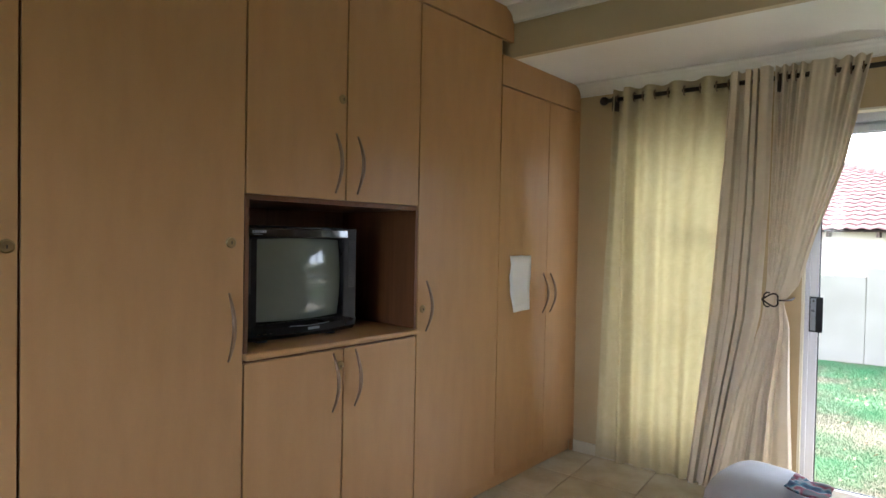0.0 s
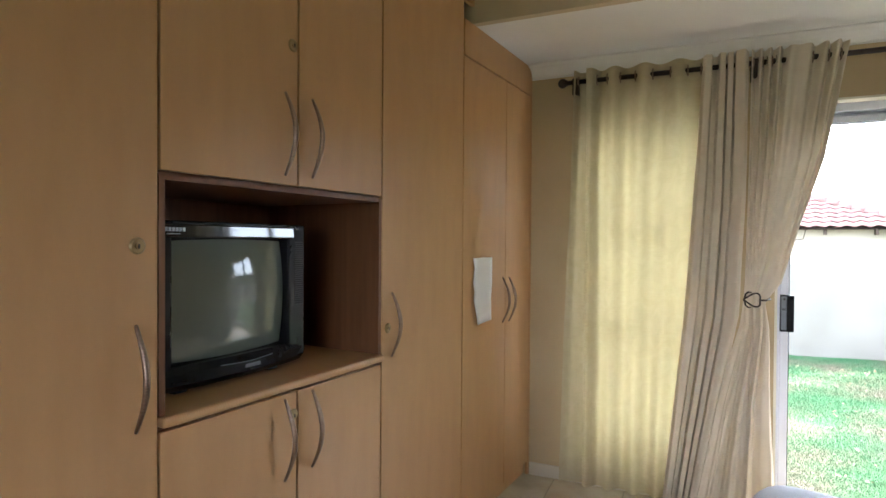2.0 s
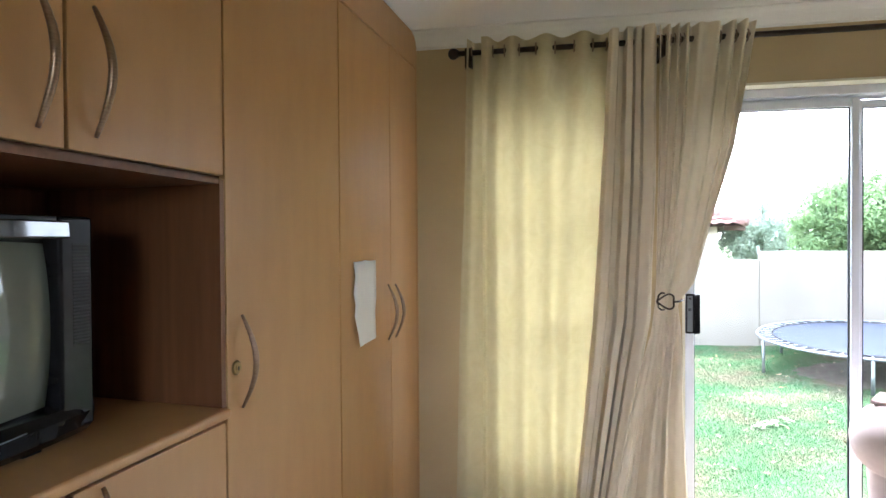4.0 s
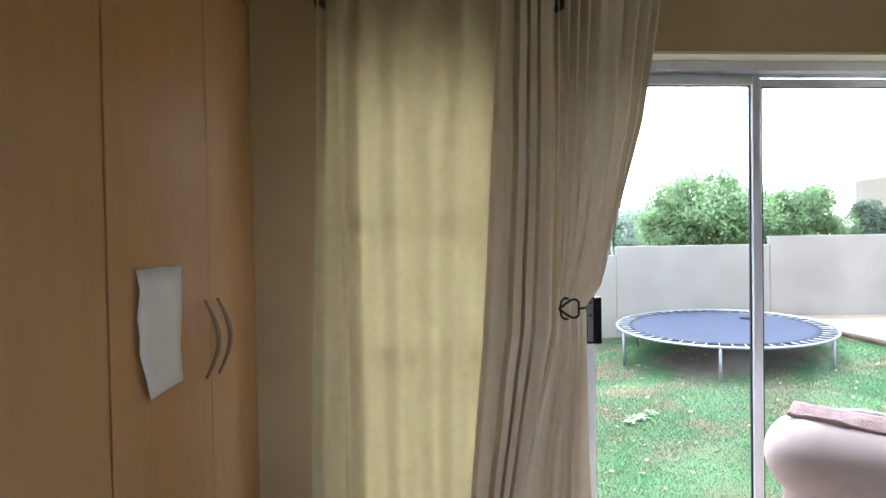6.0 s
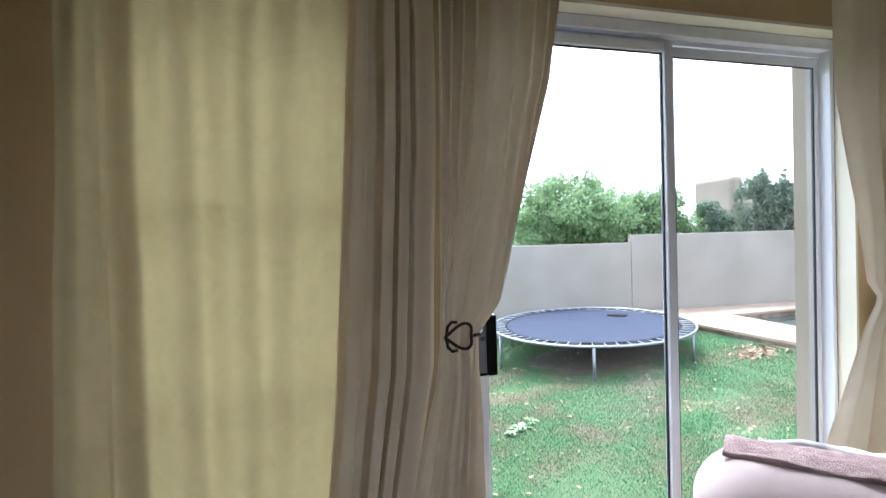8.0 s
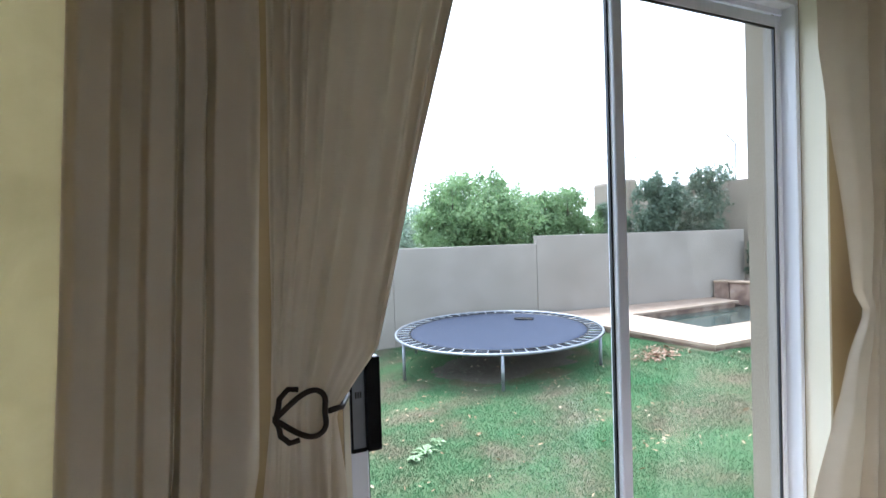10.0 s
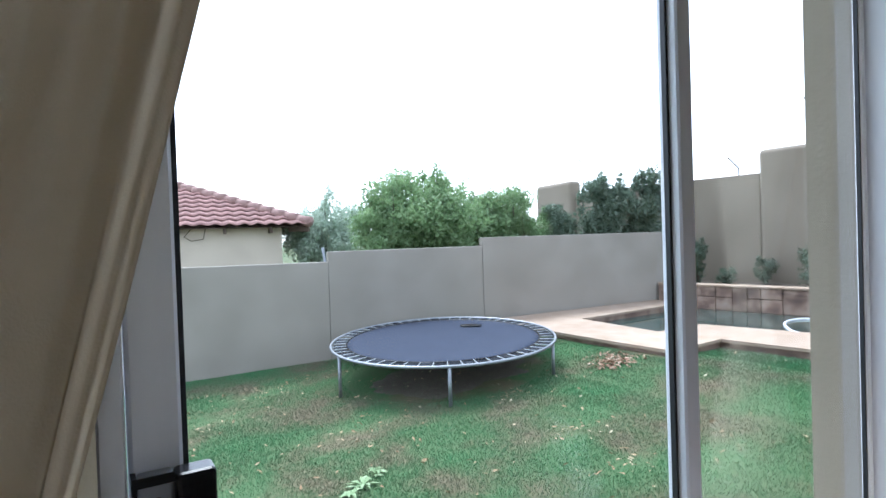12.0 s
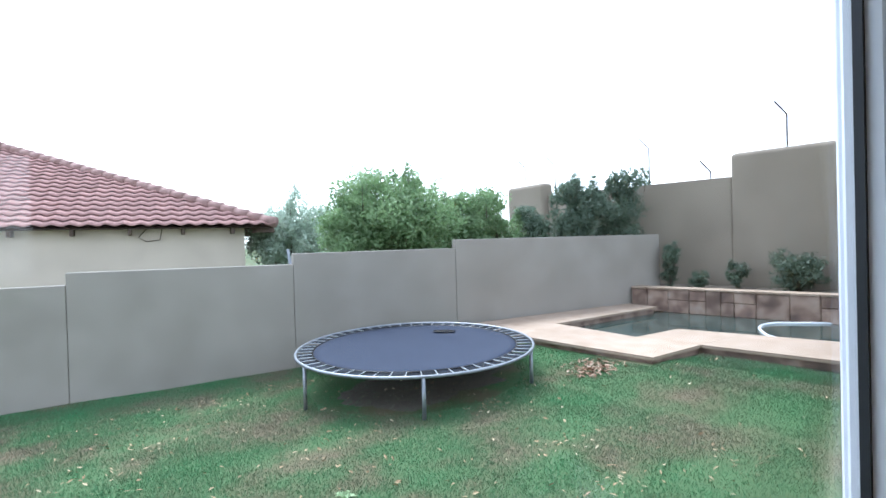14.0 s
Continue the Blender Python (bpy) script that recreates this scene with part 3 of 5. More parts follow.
for j in range(NZ + 1):
    line = []
    for i in range(NX + 1):
        a, b = 2 * i / NX - 1, 2 * j / NZ - 1
        # bowed edges, squeezed corners
        x = SX * a * (1 - 0.035 * b * b)
        z = (SZ0 + SZ1) / 2 + (SZ1 - SZ0) / 2 * b * (1 - 0.035 * a * a)
        y = -0.046 + 0.042 * (1 - 0.62 * a * a) * (1 - 0.55 * b * b)
        line.append(bm.verts.new((x, y, z)))
    g.append(line)
for a, b in zip(g, g[1:]):
    for i in range(NX):
        bm.faces.new((a[i], a[i + 1], b[i + 1], b[i]))
bmesh.ops.recalc_face_normals(bm, faces=bm.faces)
part("screen", bm, M_SCREEN, TV, "bulging grey glass screen", smooth=True)
part("top_strip", box(-0.235, 0.262, -0.002, 0.006, -0.018, 0.018, 0.004, 3), M_GLOSSBLACK, TV, "gloss black strip over the screen", m=pose(0, -0.005, TH - 0.028, 4.2, 0, 0))
bm = bmesh.new()
for k in range(30):
    for s in (-1, 1):
        a, b = sorted((s * 0.242, s * 0.280))
        add_box(bm, a, b, -0.0045, -0.0025, 0.205 + k * 0.0072, 0.2085 + k * 0.0072)
part("speaker_grille", bm, M_PAD0, TV, "fine ribbed speaker grille", kind="stuff")
arc = [(0.075 - 0.20 * k / 16, 0.019 - 0.9 * (0.075 - 0.20 * k / 16) ** 2 * 0.3, 0.0625 - 0.004 * math.sin(math.pi * k / 16)) for k in range(17)]
part("silver_line", tube(arc, 0.0014, 6), M_STEEL, TV, "thin silver line under the screen", smooth=True)
for k in range(4):
    part("button", box(0.12 + k * 0.028, 0.138 + k * 0.028, 0.0, 0.011, 0.038, 0.044, 0.001), M_GLOSSBLACK, TV)
for s in (-1, 1):
    part("foot", box(s * 0.17 - 0.02, s * 0.17 + 0.02, -0.12, -0.03, 0.0, 0.016), M_RUBBER, TV)
bm = bmesh.new()
for k in range(6):
    add_box(bm, 0.240 - 0.0105 * k - 0.008, 0.240 - 0.0105 * k, 0.0015, 0.0028, TH - 0.030, TH - 0.019)
add_box(bm, 0.195, 0.235, 0.0020, 0.0030, TH - 0.0375, TH - 0.035)
part("badge", bm, M_STEEL, TV, "small pale maker's badge")
bm = bmesh.new()
for k in range(6):
    slab(bm, [(-0.012 - 0.0095 * k - 0.0075, 0.040), (-0.012 - 0.0095 * k, 0.040), (-0.0135 - 0.0095 * k, 0.050), (-0.0210 - 0.0095 * k, 0.050)], 0.010, 0.0235)
bmesh.ops.recalc_face_normals(bm, faces=bm.faces)
part("badge", bm, M_STEEL, TV, "small pale maker's badge")
cable = thing("cable", "thin black aerial cable lying behind the television", "cable", WO)
part("lead", tube([(1.88, -0.30, 0.998), (1.80, -0.22, 0.999), (1.74, -0.24, 1.0), (1.72, -0.33, 1.0), (1.80, -0.42, 1.0), (1.90, -0.40, 1.01)], 0.004, 6), M_BLACK, cable, smooth=True)

# ---- curtains ----
ROD_Y, ROD_Z = -0.262, 2.315


def smooth_step(a, b, x):
    t = min(max((x - a) / (b - a), 0), 1)
    return t * t * (3 - 2 * t)


def hang(zs, lines, mat, parent, seed, y=ROD_Y, steps=9, rows=72, sharp=1.0, wrinkle=0.004):
    """A hanging cloth through fold lines from its left to its right edge, each given as its x and its offset from the rod's plane at the heights zs."""
    bm = bmesh.new()
    up = [-q for q in zs]
    grid = []
    for j in range(rows + 1):
        z = zs[0] + (zs[-1] - zs[0]) * j / rows
        at = [(float(np.interp(-z, up, xs)), float(np.interp(-z, up, ds))) for xs, ds in lines]
        line = []
        for i in range((len(at) - 1) * steps + 1):
            k, t = min(i // steps, len(at) - 2), 0.0
            t = (i - k * steps) / steps
            (x0, d0), (x1, d1) = at[k], at[k + 1]
            e = 0.5 - 0.5 * math.cos(math.pi * t)
            e = e ** sharp if d0 < d1 else 1 - (1 - e) ** sharp
            x = x0 + (x1 - x0) * t
            d = d0 + (d1 - d0) * e
            d += wrinkle * noise.noise(Vector((x * 11, z * 4, seed))) + 0.35 * wrinkle * noise.noise(Vector((x * 40, z * 9, seed)))
            x += 0.5 * wrinkle * noise.noise(Vector((k * 1.7, z * 5, seed + 3)))
            line.append(bm.verts.new((x, y + d, z + 0.004 * noise.noise(Vector((x * 20, 0, seed))) * (j in (0, rows)))))
        grid.append(line)
    for a, b in zip(grid, grid[1:]):
        for i in range(len(a) - 1):
            bm.faces.new((a[i], a[i + 1], b[i + 1], b[i]))
    return part("cloth", bm, mat, parent, smooth=True)


rail = thing("curtain_rod", "dark iron curtain rod with ball ends on brackets above the window", "curtain rod")
part("rod", tube([(-1.15, ROD_Y, ROD_Z), (1.95, ROD_Y, ROD_Z + 0.0)], 0.013, 14), M_IRON, rail, smooth=True)
for x, s in ((-1.15, -1), (1.95, 1)):
    bm = bmesh.new()
    add_ball(bm, (x + s * 0.025, ROD_Y, ROD_Z), 0.027, 14)
    add_tube(bm, [(x, ROD_Y, ROD_Z), (x + s * 0.012, ROD_Y, ROD_Z)], 0.018, 12)
    part("finial", bm, M_IRON, rail, smooth=True)
for x in (-1.10, -0.215, 1.86):
    bm = bmesh.new()
    add_box(bm, x - 0.012, x + 0.012, WY - 0.008, WY, ROD_Z - 0.06, ROD_Z + 0.02, 0.002)
    add_tube(bm, [(x, WY - 0.004, ROD_Z - 0.04), (x, ROD_Y + 0.03, ROD_Z - 0.03), (x, ROD_Y, ROD_Z - 0.012)], 0.008, 8)
    add_box(bm, x - 0.018, x + 0.018, ROD_Y - 0.02, ROD_Y + 0.02, ROD_Z - 0.075, ROD_Z + 0.018, 0.003)
    part("bracket", bm, M_IRON, rail)


def eyelets(xs, parent):
    for x in xs:
        bm = bmesh.new()
        n = 16
        pts = [(x, ROD_Y + 0.026 * math.cos(2 * math.pi * k / n), ROD_Z + 0.026 * math.sin(2 * math.pi * k / n)) for k in range(n + 1)]
        add_tube(bm, pts, 0.004, 6, False)
        part("eyelet", bm, M_METAL, parent, "small metal eyelet ring", smooth=True)


ZT, ZB = 2.372, 0.075
# drawn panel over the window
Z1 = [ZT, 1.65, 1.05, ZB - 0.02]
c1 = thing("curtain", "cream eyelet curtain drawn across the tall window", "curtain", group="curtains on the rod")
hang(Z1, [
    ([-1.105, -1.125, -1.150, -1.175], [-0.030, -0.012, -0.010, -0.006]),
    ([-1.070, -1.085, -1.100, -1.120], [0.030, 0.006, 0.004, 0.004]),
    ([-1.030, -1.022, -1.022, -1.022], [0.036, 0.022, 0.020, 0.020]),
    ([-1.036, -1.036, -1.038, -1.042], [-0.044, -0.026, -0.026, -0.026]),
    ([-1.010, -1.020, -1.022, -1.024], [-0.046, -0.042, -0.042, -0.044]),
    ([-0.963, -0.970, -0.965, -0.965], [0.034, 0.022, 0.020, 0.022]),
    ([-0.895, -0.895, -0.895, -0.900], [-0.036, -0.024, -0.022, -0.028]),
    ([-0.825, -0.832, -0.835, -0.840], [0.034, 0.024, 0.022, 0.026]),
    ([-0.740, -0.765, -0.770, -0.775], [-0.036, -0.022, -0.020, -0.026]),
    ([-0.650, -0.690, -0.700, -0.710], [0.034, 0.022, 0.020, 0.026]),
    ([-0.565, -0.610, -0.630, -0.660], [-0.036, -0.020, -0.018, -0.022]),
    ([-0.483, -0.530, -0.560, -0.610], [0.034, 0.020, 0.020, 0.022]),
    ([-0.440, -0.440, -0.440, -0.480], [0.000, 0.024, 0.026, 0.026]),
    ([-0.400, -0.400, -0.390, -0.430], [0.034, 0.026, 0.026, 0.026]),
], M_SHEER, c1, 2)
eyelets([-1.085, -1.022, -0.984, -0.929, -0.860, -0.783, -0.695, -0.608, -0.524, -0.462], c1)
# the same curtain's gathered edge, its folds crowded against the next one
left, right = [-0.452, -0.492, -0.528, -0.622], [-0.245, -0.250, -0.275, -0.455]
share = [0, 0.07, 0.19, 0.235, 0.33, 0.38, 0.50, 0.525, 0.555, 0.66, 0.69, 0.72, 0.90, 1.0]
depth = [-0.004, -0.038, -0.032, 0.024, 0.026, -0.036, -0.034, 0.040, -0.040, -0.044, 0.036, -0.048, -0.060, -0.010]
hang(Z1, [([a + (b - a) * (q ** (1.0 if h == 0 else 0.92)) for h, (a, b) in enumerate(zip(left, right))], [d, d * 0.9, d * 0.85, d]) for q, d in zip(share, depth)], M_CURTAIN, c1, 5, y=ROD_Y - 0.008, sharp=1.1)

# tied-back panel at the door's left side
Z2 = [ZT, 1.83, 1.45, 1.22, 1.13, 1.0, 0.6, ZB]
c2 = thing("curtain", "cream eyelet curtain tied back beside the sliding door", "curtain", group="curtains on the rod")
top_x = [-0.235, -0.215, -0.195, -0.175, -0.155, -0.135, -0.115, -0.092, -0.065, -0.030, 0.010, 0.042, 0.075, 0.100, 0.125, 0.148, 0.172]
top_d = [-0.030, 0.026, -0.034, 0.026, -0.036, 0.026, -0.036, 0.024, -0.034, -0.020, -0.034, 0.030, -0.036, 0.022, -0.032, 0.022, -0.010]
mid_u = [0, 0.05, 0.10, 0.15, 0.20, 0.25, 0.31, 0.38, 0.46, 0.56, 0.68, 0.78, 0.86, 0.92, 0.96, 0.985, 1.0]
belly = [0.000, 0.000, -0.003, -0.002, -0.006, -0.007, -0.012, -0.014, -0.026, -0.014, -0.050, -0.058, -0.060, -0.062, -0.062, -0.060, -0.052]
low_u = [0, 0.08, 0.15, 0.21, 0.26, 0.30, 0.34, 0.38, 0.44, 0.50, 0.57, 0.64, 0.67, 0.72, 0.84, 0.95, 1.0]
low_d = [-0.020, -0.034, -0.030, 0.010, 0.034, 0.036, 0.030, -0.010, -0.040, -0.034, -0.046, -0.070, -0.030, 0.010, -0.018, -0.014, 0.020]
left = [-0.235, -0.240, -0.246, -0.250, -0.256, -0.272, -0.380, -0.490]
right = [0.172, 0.074, -0.041, -0.102, -0.165, -0.140, -0.128, -0.100]
lines = []
for k in range(17):
    xs, ds = [top_x[k]], [top_d[k]]
    for h in range(1, 8):
        fan = (top_x[k] + 0.235) / 0.407
        u = (0.2 * mid_u[k] + 0.8 * fan, 0.6 * mid_u[k] + 0.4 * fan, mid_u[k] ** 1.35, mid_u[k], low_u[k] * 0.6 + mid_u[k] * 0.4, low_u[k], low_u[k])[h - 1]
        xs.append(left[h] + (right[h] - left[h]) * u)
        ds.append((0.62 * top_d[k] + 0.5 * belly[k], 0.24 * top_d[k] + belly[k], belly[k] * 1.1, -0.012 + 0.5 * belly[k], 0.5 * low_d[k], low_d[k], low_d[k] * 1.1)[h - 1])
    lines.append((xs, ds))
xs, ds = lines[-1]
lines.append(([q - 0.012 for q in xs], [q + 0.035 for q in ds]))
hang(Z2, lines, M_CURTAIN, c2, 7, y=ROD_Y - 0.012, rows=110, sharp=1.25)
eyelets([-0.225, -0.205, -0.185, -0.165, -0.145, -0.125, 0.024, 0.058, 0.088, 0.112, 0.137], c2)
# tied-back panel at the door's right side
Z3 = [ZT, 1.86, 1.43, 1.20, 1.14, 1.02, 0.65, ZB]
c3 = thing("curtain", "cream eyelet curtain tied back at the door's far side", "curtain", group="curtains on the rod")
left = [1.19, 1.195, 1.285, 1.320, 1.372, 1.300, 1.135, 1.05]
right = [1.86, 1.80, 1.66, 1.56, 1.505, 1.56, 1.70, 1.76]
share = [0, 0.10, 0.22, 0.32, 0.40, 0.46, 0.54, 0.60, 0.68, 0.74, 0.82, 0.90, 1.0]
depth = [0.020, -0.026, -0.036, 0.030, -0.030, 0.026, -0.034, 0.030, -0.030, 0.030, -0.030, 0.026, 0.0]
fade = [1, 0.9, 0.6, 0.4, 0.3, 0.45, 0.9, 1.1]
hang(Z3, [([a + (b - a) * q for a, b in zip(left, right)], [d * f for f in fade]) for q, d in zip(share, depth)], M_CURTAIN, c3, 11, sharp=1.2, rows=90)
eyelets([1.23 + 0.085 * k for k in range(8)], c3)


def holdback(x, label, s):
    """A heart of bent iron rod on a stem from the wall, its hook round the cloth."""
    h = thing("curtain_holdback", label, "holdback", pose(x, -0.30, 1.14), group="iron holdbacks")
    heart = []
    for k in range(41):
        a = math.pi * (2 * k / 40 - 1)
        heart.append((0.078 - 0.039 * (1 - math.cos(a)) - 0.006 * math.exp(-(a / 0.35) ** 2), 0.047 * math.sin(a) * (0.5 + 0.5 * math.cos(a)) ** 0.75))
    part("heart_loop", tube([(s * p, -0.045, q) for p, q in heart], 0.0042, 8), M_IRON, h, smooth=True)
    for q in (1, -1):
        hook = [(0.0, 0.0), (0.006, 0.012), (0.008, 0.026), (0.020, 0.038), (0.034, 0.036)]
        part("hook", tube([(s * (p + 0.002), -0.040 - 0.01 * (i == 0), q * v) for i, (p, v) in enumerate(hook)], 0.0042, 8), M_IRON, h, smooth=True)
    part("stem", tube([(s * 0.078, -0.045, 0), (s * 0.10, -0.035, 0), (s * 0.125, 0.02, 0), (s * 0.13, 0.178, 0)], 0.0045, 8), M_IRON, h, smooth=True)
    return h


holdback(-0.262, "dark iron heart-shaped holdback round the tied curtain", 1)
holdback(1.49, "dark iron heart-shaped holdback at the far curtain", 1)

# ---- window behind the drawn curtain ----
win = thing("window_1", "tall aluminium window with glazing bars behind the curtain", "window", kind="structure")
bm = bmesh.new()
y0, y1 = 0.0, 0.05
add_box(bm, WIN_L, WIN_L + 0.035, y0, y1, WIN_B, WIN_T)
add_box(bm, WIN_R - 0.035, WIN_R, y0, y1, WIN_B, WIN_T)
add_box(bm, WIN_L + 0.035, WIN_R - 0.035, y0, y1, WIN_B, WIN_B + 0.035)
add_box(bm, WIN_L + 0.035, WIN_R - 0.035, y0, y1, WIN_T - 0.035, WIN_T)
part("window_frame", bm, M_ALU, win)
xm = (WIN_L + WIN_R) / 2
zq = [WIN_B + 0.035, 0.92, 1.48, WIN_T - 0.035]
part("mullion", box(xm - 0.018, xm + 0.018, y0 + 0.003, y1 - 0.003, zq[0], zq[-1]), M_ALU, win)
for z in zq[1:3]:
    for a, b in ((WIN_L + 0.035, xm - 0.018), (xm + 0.018, WIN_R - 0.035)):
        part("transom", box(a, b, y0 + 0.005, y1 - 0.005, z - 0.032, z + 0.032), M_ALU, win)
for j in range(3):
    for a, b in ((WIN_L + 0.036, xm - 0.019), (xm + 0.019, WIN_R - 0.036)):
        g = part("pane", box(a, b, 0.023, 0.027, zq[j] + (0.019 if j else 0.001), zq[j + 1] - (0.019 if j < 2 else 0.001)), M_FROST, win, "glass made milky to spread light")

# handle block on the door
hb = thing("door_handle_block", "", "")
hb.parent = door
bpy.data.objects["door_handle_block"].name = "door_handle"
bm = box(-0.062, -0.035, -0.053, -0.037, 0.955, 1.148, 0.003, 2)
part("plate", bm, M_STEEL, hb, "silver lock plate with black edge")
bm = box(-0.035, -0.004, -0.064, -0.0375, 0.955, 1.148, 0.004, 2)
part("grip", bm, M_BLACK, hb, "ribbed black plastic pull grip")
bm = box(-0.066, -0.062, -0.053, -0.037, 0.955, 1.148)
add_box(bm, -0.062, -0.035, -0.0545, -0.053, 0.955, 0.963)
add_box(bm, -0.062, -0.035, -0.0545, -0.053, 1.140, 1.148)
part("edge_trim", bm, M_BLACK, hb)
bm = bmesh.new()
bmesh.ops.create_cone(bm, cap_ends=True, segments=12, radius1=0.005, radius2=0.005, depth=0.004, matrix=Matrix.Translation((-0.048, -0.054, 1.125)) @ Matrix.Rotation(radians(90), 4, "X"))
part("screw", bm, M_IRON, hb)
for k in range(3):
    part("mark", box(-0.056 + 0.005 * k, -0.0525 + 0.005 * k, -0.0536, -0.0529, 1.065, 1.078), M_RUBBER, hb)
for k in range(5):
    part("rib", box(-0.031 + 0.0055 * k, -0.0285 + 0.0055 * k, -0.0655, -0.0638, 0.965, 1.138), M_BLACK, hb)

# ---- chair and ottoman ----
def bolster(length, r0, r1, sag=0.0, seg=28, rows=26, squash=0.85):
    """A stuffed roll along x with soft rounded ends."""
    bm = bmesh.new()
    rings = []
    for j in range(rows + 1):
        a = j / rows
        x = length * (0.5 - 0.5 * math.cos(math.pi * a))
        e = min(x, length - x)
        k = math.sqrt(max(0.0, 1 - (1 - min(e / (r0 * 0.9), 1)) ** 2))
        r = (r0 + (r1 - r0) * x / length) * max(k, 0.02)
        ring = []
        for i in range(seg):
            t = 2 * math.pi * i / seg
            w = 1 + 0.02 * noise.noise(Vector((x * 6, math.cos(t) * 2, math.sin(t) * 2)))
            ring.append(bm.verts.new((x, math.cos(t) * r * w, math.sin(t) * r * squash * w - sag * math.sin(math.pi * a))))
        rings.append(ring)
    for a, b in zip(rings, rings[1:]):
        for i in range(seg):
            bm.faces.new((a[i], a[(i + 1) % seg], b[(i + 1) % seg], b[i]))
    bm.faces.new(rings[0][::-1])
    bm.faces.new(rings[-1])
    bmesh.ops.recalc_face_normals(bm, faces=bm.faces)
    return bm


def drape(x0, x1, r, t0, t1, seed, squash=0.85, lift=0.012, rows=24, segs=14, wav=0.012, skew=0.0, taper=0.0, kr=0.0):
    """A folded cloth lying over a roll, between two angles round it."""
    bm = bmesh.new()
    g = []
    for j in range(rows + 1):
        x = x0 + (x1 - x0) * j / rows
        line = []
        for i in range(segs + 1):
            a = t0 + (t1 - t0) * (taper * (1 - j / rows) * 0.5 + i / segs * (1 - taper * (1 - j / rows))) + skew * (x - x0)
            rr = r + kr * x + lift + wav * noise.noise(Vector((x * 7, a * 3, seed))) + 0.4 * wav * noise.noise(Vector((x * 22, a * 9, seed)))
            line.append(bm.verts.new((x, math.cos(a) * rr, math.sin(a) * rr * squash)))
        g.append(line)
    for a, b in zip(g, g[1:]):
        for i in range(segs):
            bm.faces.new((a[i], a[i + 1], b[i + 1], b[i]))
    bmesh.ops.recalc_face_normals(bm, faces=bm.faces)
    return bm


CH = pose(0.565, -0.262, 0.588, 0, 0, -50)
chair = thing("lounge_chair", "pink-grey padded lounge chair with a thick rolled top", "chair", pose(0.565, -0.262, 0))
loc = pose(0.565, -0.262, 0).inverted() @ CH
part("top_roll", bolster(0.86, 0.186, 0.186), M_PINK, chair, smooth=True, m=loc)
part("back_pad", box(0.06, 0.86, -0.07, 0.07, -0.42, -0.03, 0.06, 4), M_PINK, chair, smooth=True, m=loc @ pose(0, -0.03, 0, 10, 0, 0))
part("seat", box(0.06, 0.86, -0.34, -0.04, -0.40, -0.24, 0.06, 4), M_PINK, chair, smooth=True, m=loc)
for lx, ly in ((0.05, 0.0), (0.87, 0.0), (0.09, -0.28), (0.83, -0.28)):
    part("leg", tube([(lx, ly, -0.36), (lx * 0.98, ly, -0.588)], 0.014, 10), M_IRON, chair, "dark metal leg", smooth=True, m=loc)
towel = thing("towel", "dusty pink folded towel lying over the chair's rolled top", "towel", CH)
t = part("cloth", drape(0.09, 0.84, 0.184, radians(68), radians(118), 3, lift=0.020, wav=0.020, taper=0.35, skew=0.12), M_TOWEL, towel, smooth=True)
t.modifiers.new("thick", "SOLIDIFY").thickness = 0.018
t.modifiers.new("round", "BEVEL").width = 0.006
throw = thing("cushion_cover", "grey and white floral cloth folded on the chair's rolled top", "throw", CH)
t = part("cloth", drape(0.17, 0.85, 0.184, radians(18), radians(68), 9, lift=0.034, wav=0.030, taper=0.35, skew=0.05), M_FLORAL, throw, smooth=True)
t.modifiers.new("thick", "SOLIDIFY").thickness = 0.02

ott = thing("ottoman", "pale grey rounded ottoman in front of the door", "ottoman", pose(-0.13, -1.21, 0, 0, 0, -12))
bm = box(-0.20, 0.20, -0.21, 0.21, 0.15, 0.545, 0.15, 6)
part("cushion", bm, M_PALE, ott, smooth=True)
for lx, ly in ((-0.11, -0.11), (0.11, -0.11), (-0.11, 0.11), (0.11, 0.11)):
    part("leg", box(lx - 0.018, lx + 0.018, ly - 0.018, ly + 0.018, 0.0, 0.18, 0.003), M_TIMBER, ott, "dark wooden leg")
cl = thing("blanket", "blue and red patterned cloth crumpled on the ottoman", "blanket", pose(0.01, -1.30, 0.538, 0, 6, -12))
bm = bmesh.new()
g = []
for j in range(25):
    line = []
    for i in range(29):
        x, y = -0.06 + 0.13 * i / 28, -0.06 + 0.14 * j / 24
        z = 0.006 + 0.028 * abs(noise.noise(Vector((x * 9, y * 9, 4)))) + 0.012 * abs(noise.noise(Vector((x * 25, y * 25, 1))))
        line.append(bm.verts.new((x + 0.02 * noise.noise(Vector((y * 9, 1, 1))), y + 0.02 * noise.noise(Vector((x * 9, 5, 1))), z)))
    g.append(line)
for a, b in zip(g, g[1:]):
    for i in range(28):
        bm.faces.new((a[i], a[i + 1], b[i + 1], b[i]))
t = part("cloth", bm, M_PATTERN, cl, smooth=True)
t.modifiers.new("thick", "SOLIDIFY").thickness = 0.008


# ---- garden ----
def lawn_z(x, y):
    return -0.64 + 0.06 * min(max(x, -3), 5.5) + 0.13 * smooth_step(4.8, 5.8, x) + 0.02 * noise.noise(Vector((x * 0.8, y * 0.8, 0)))


FENCE = [(-6.5, 9.55, 0.75), (-2.6, 9.05, 0.90), (0.30, 8.46, 1.06), (3.03, 7.66, 1.215), (5.76, 7.35, 1.36)]
CORNER = (11.15, 7.0)

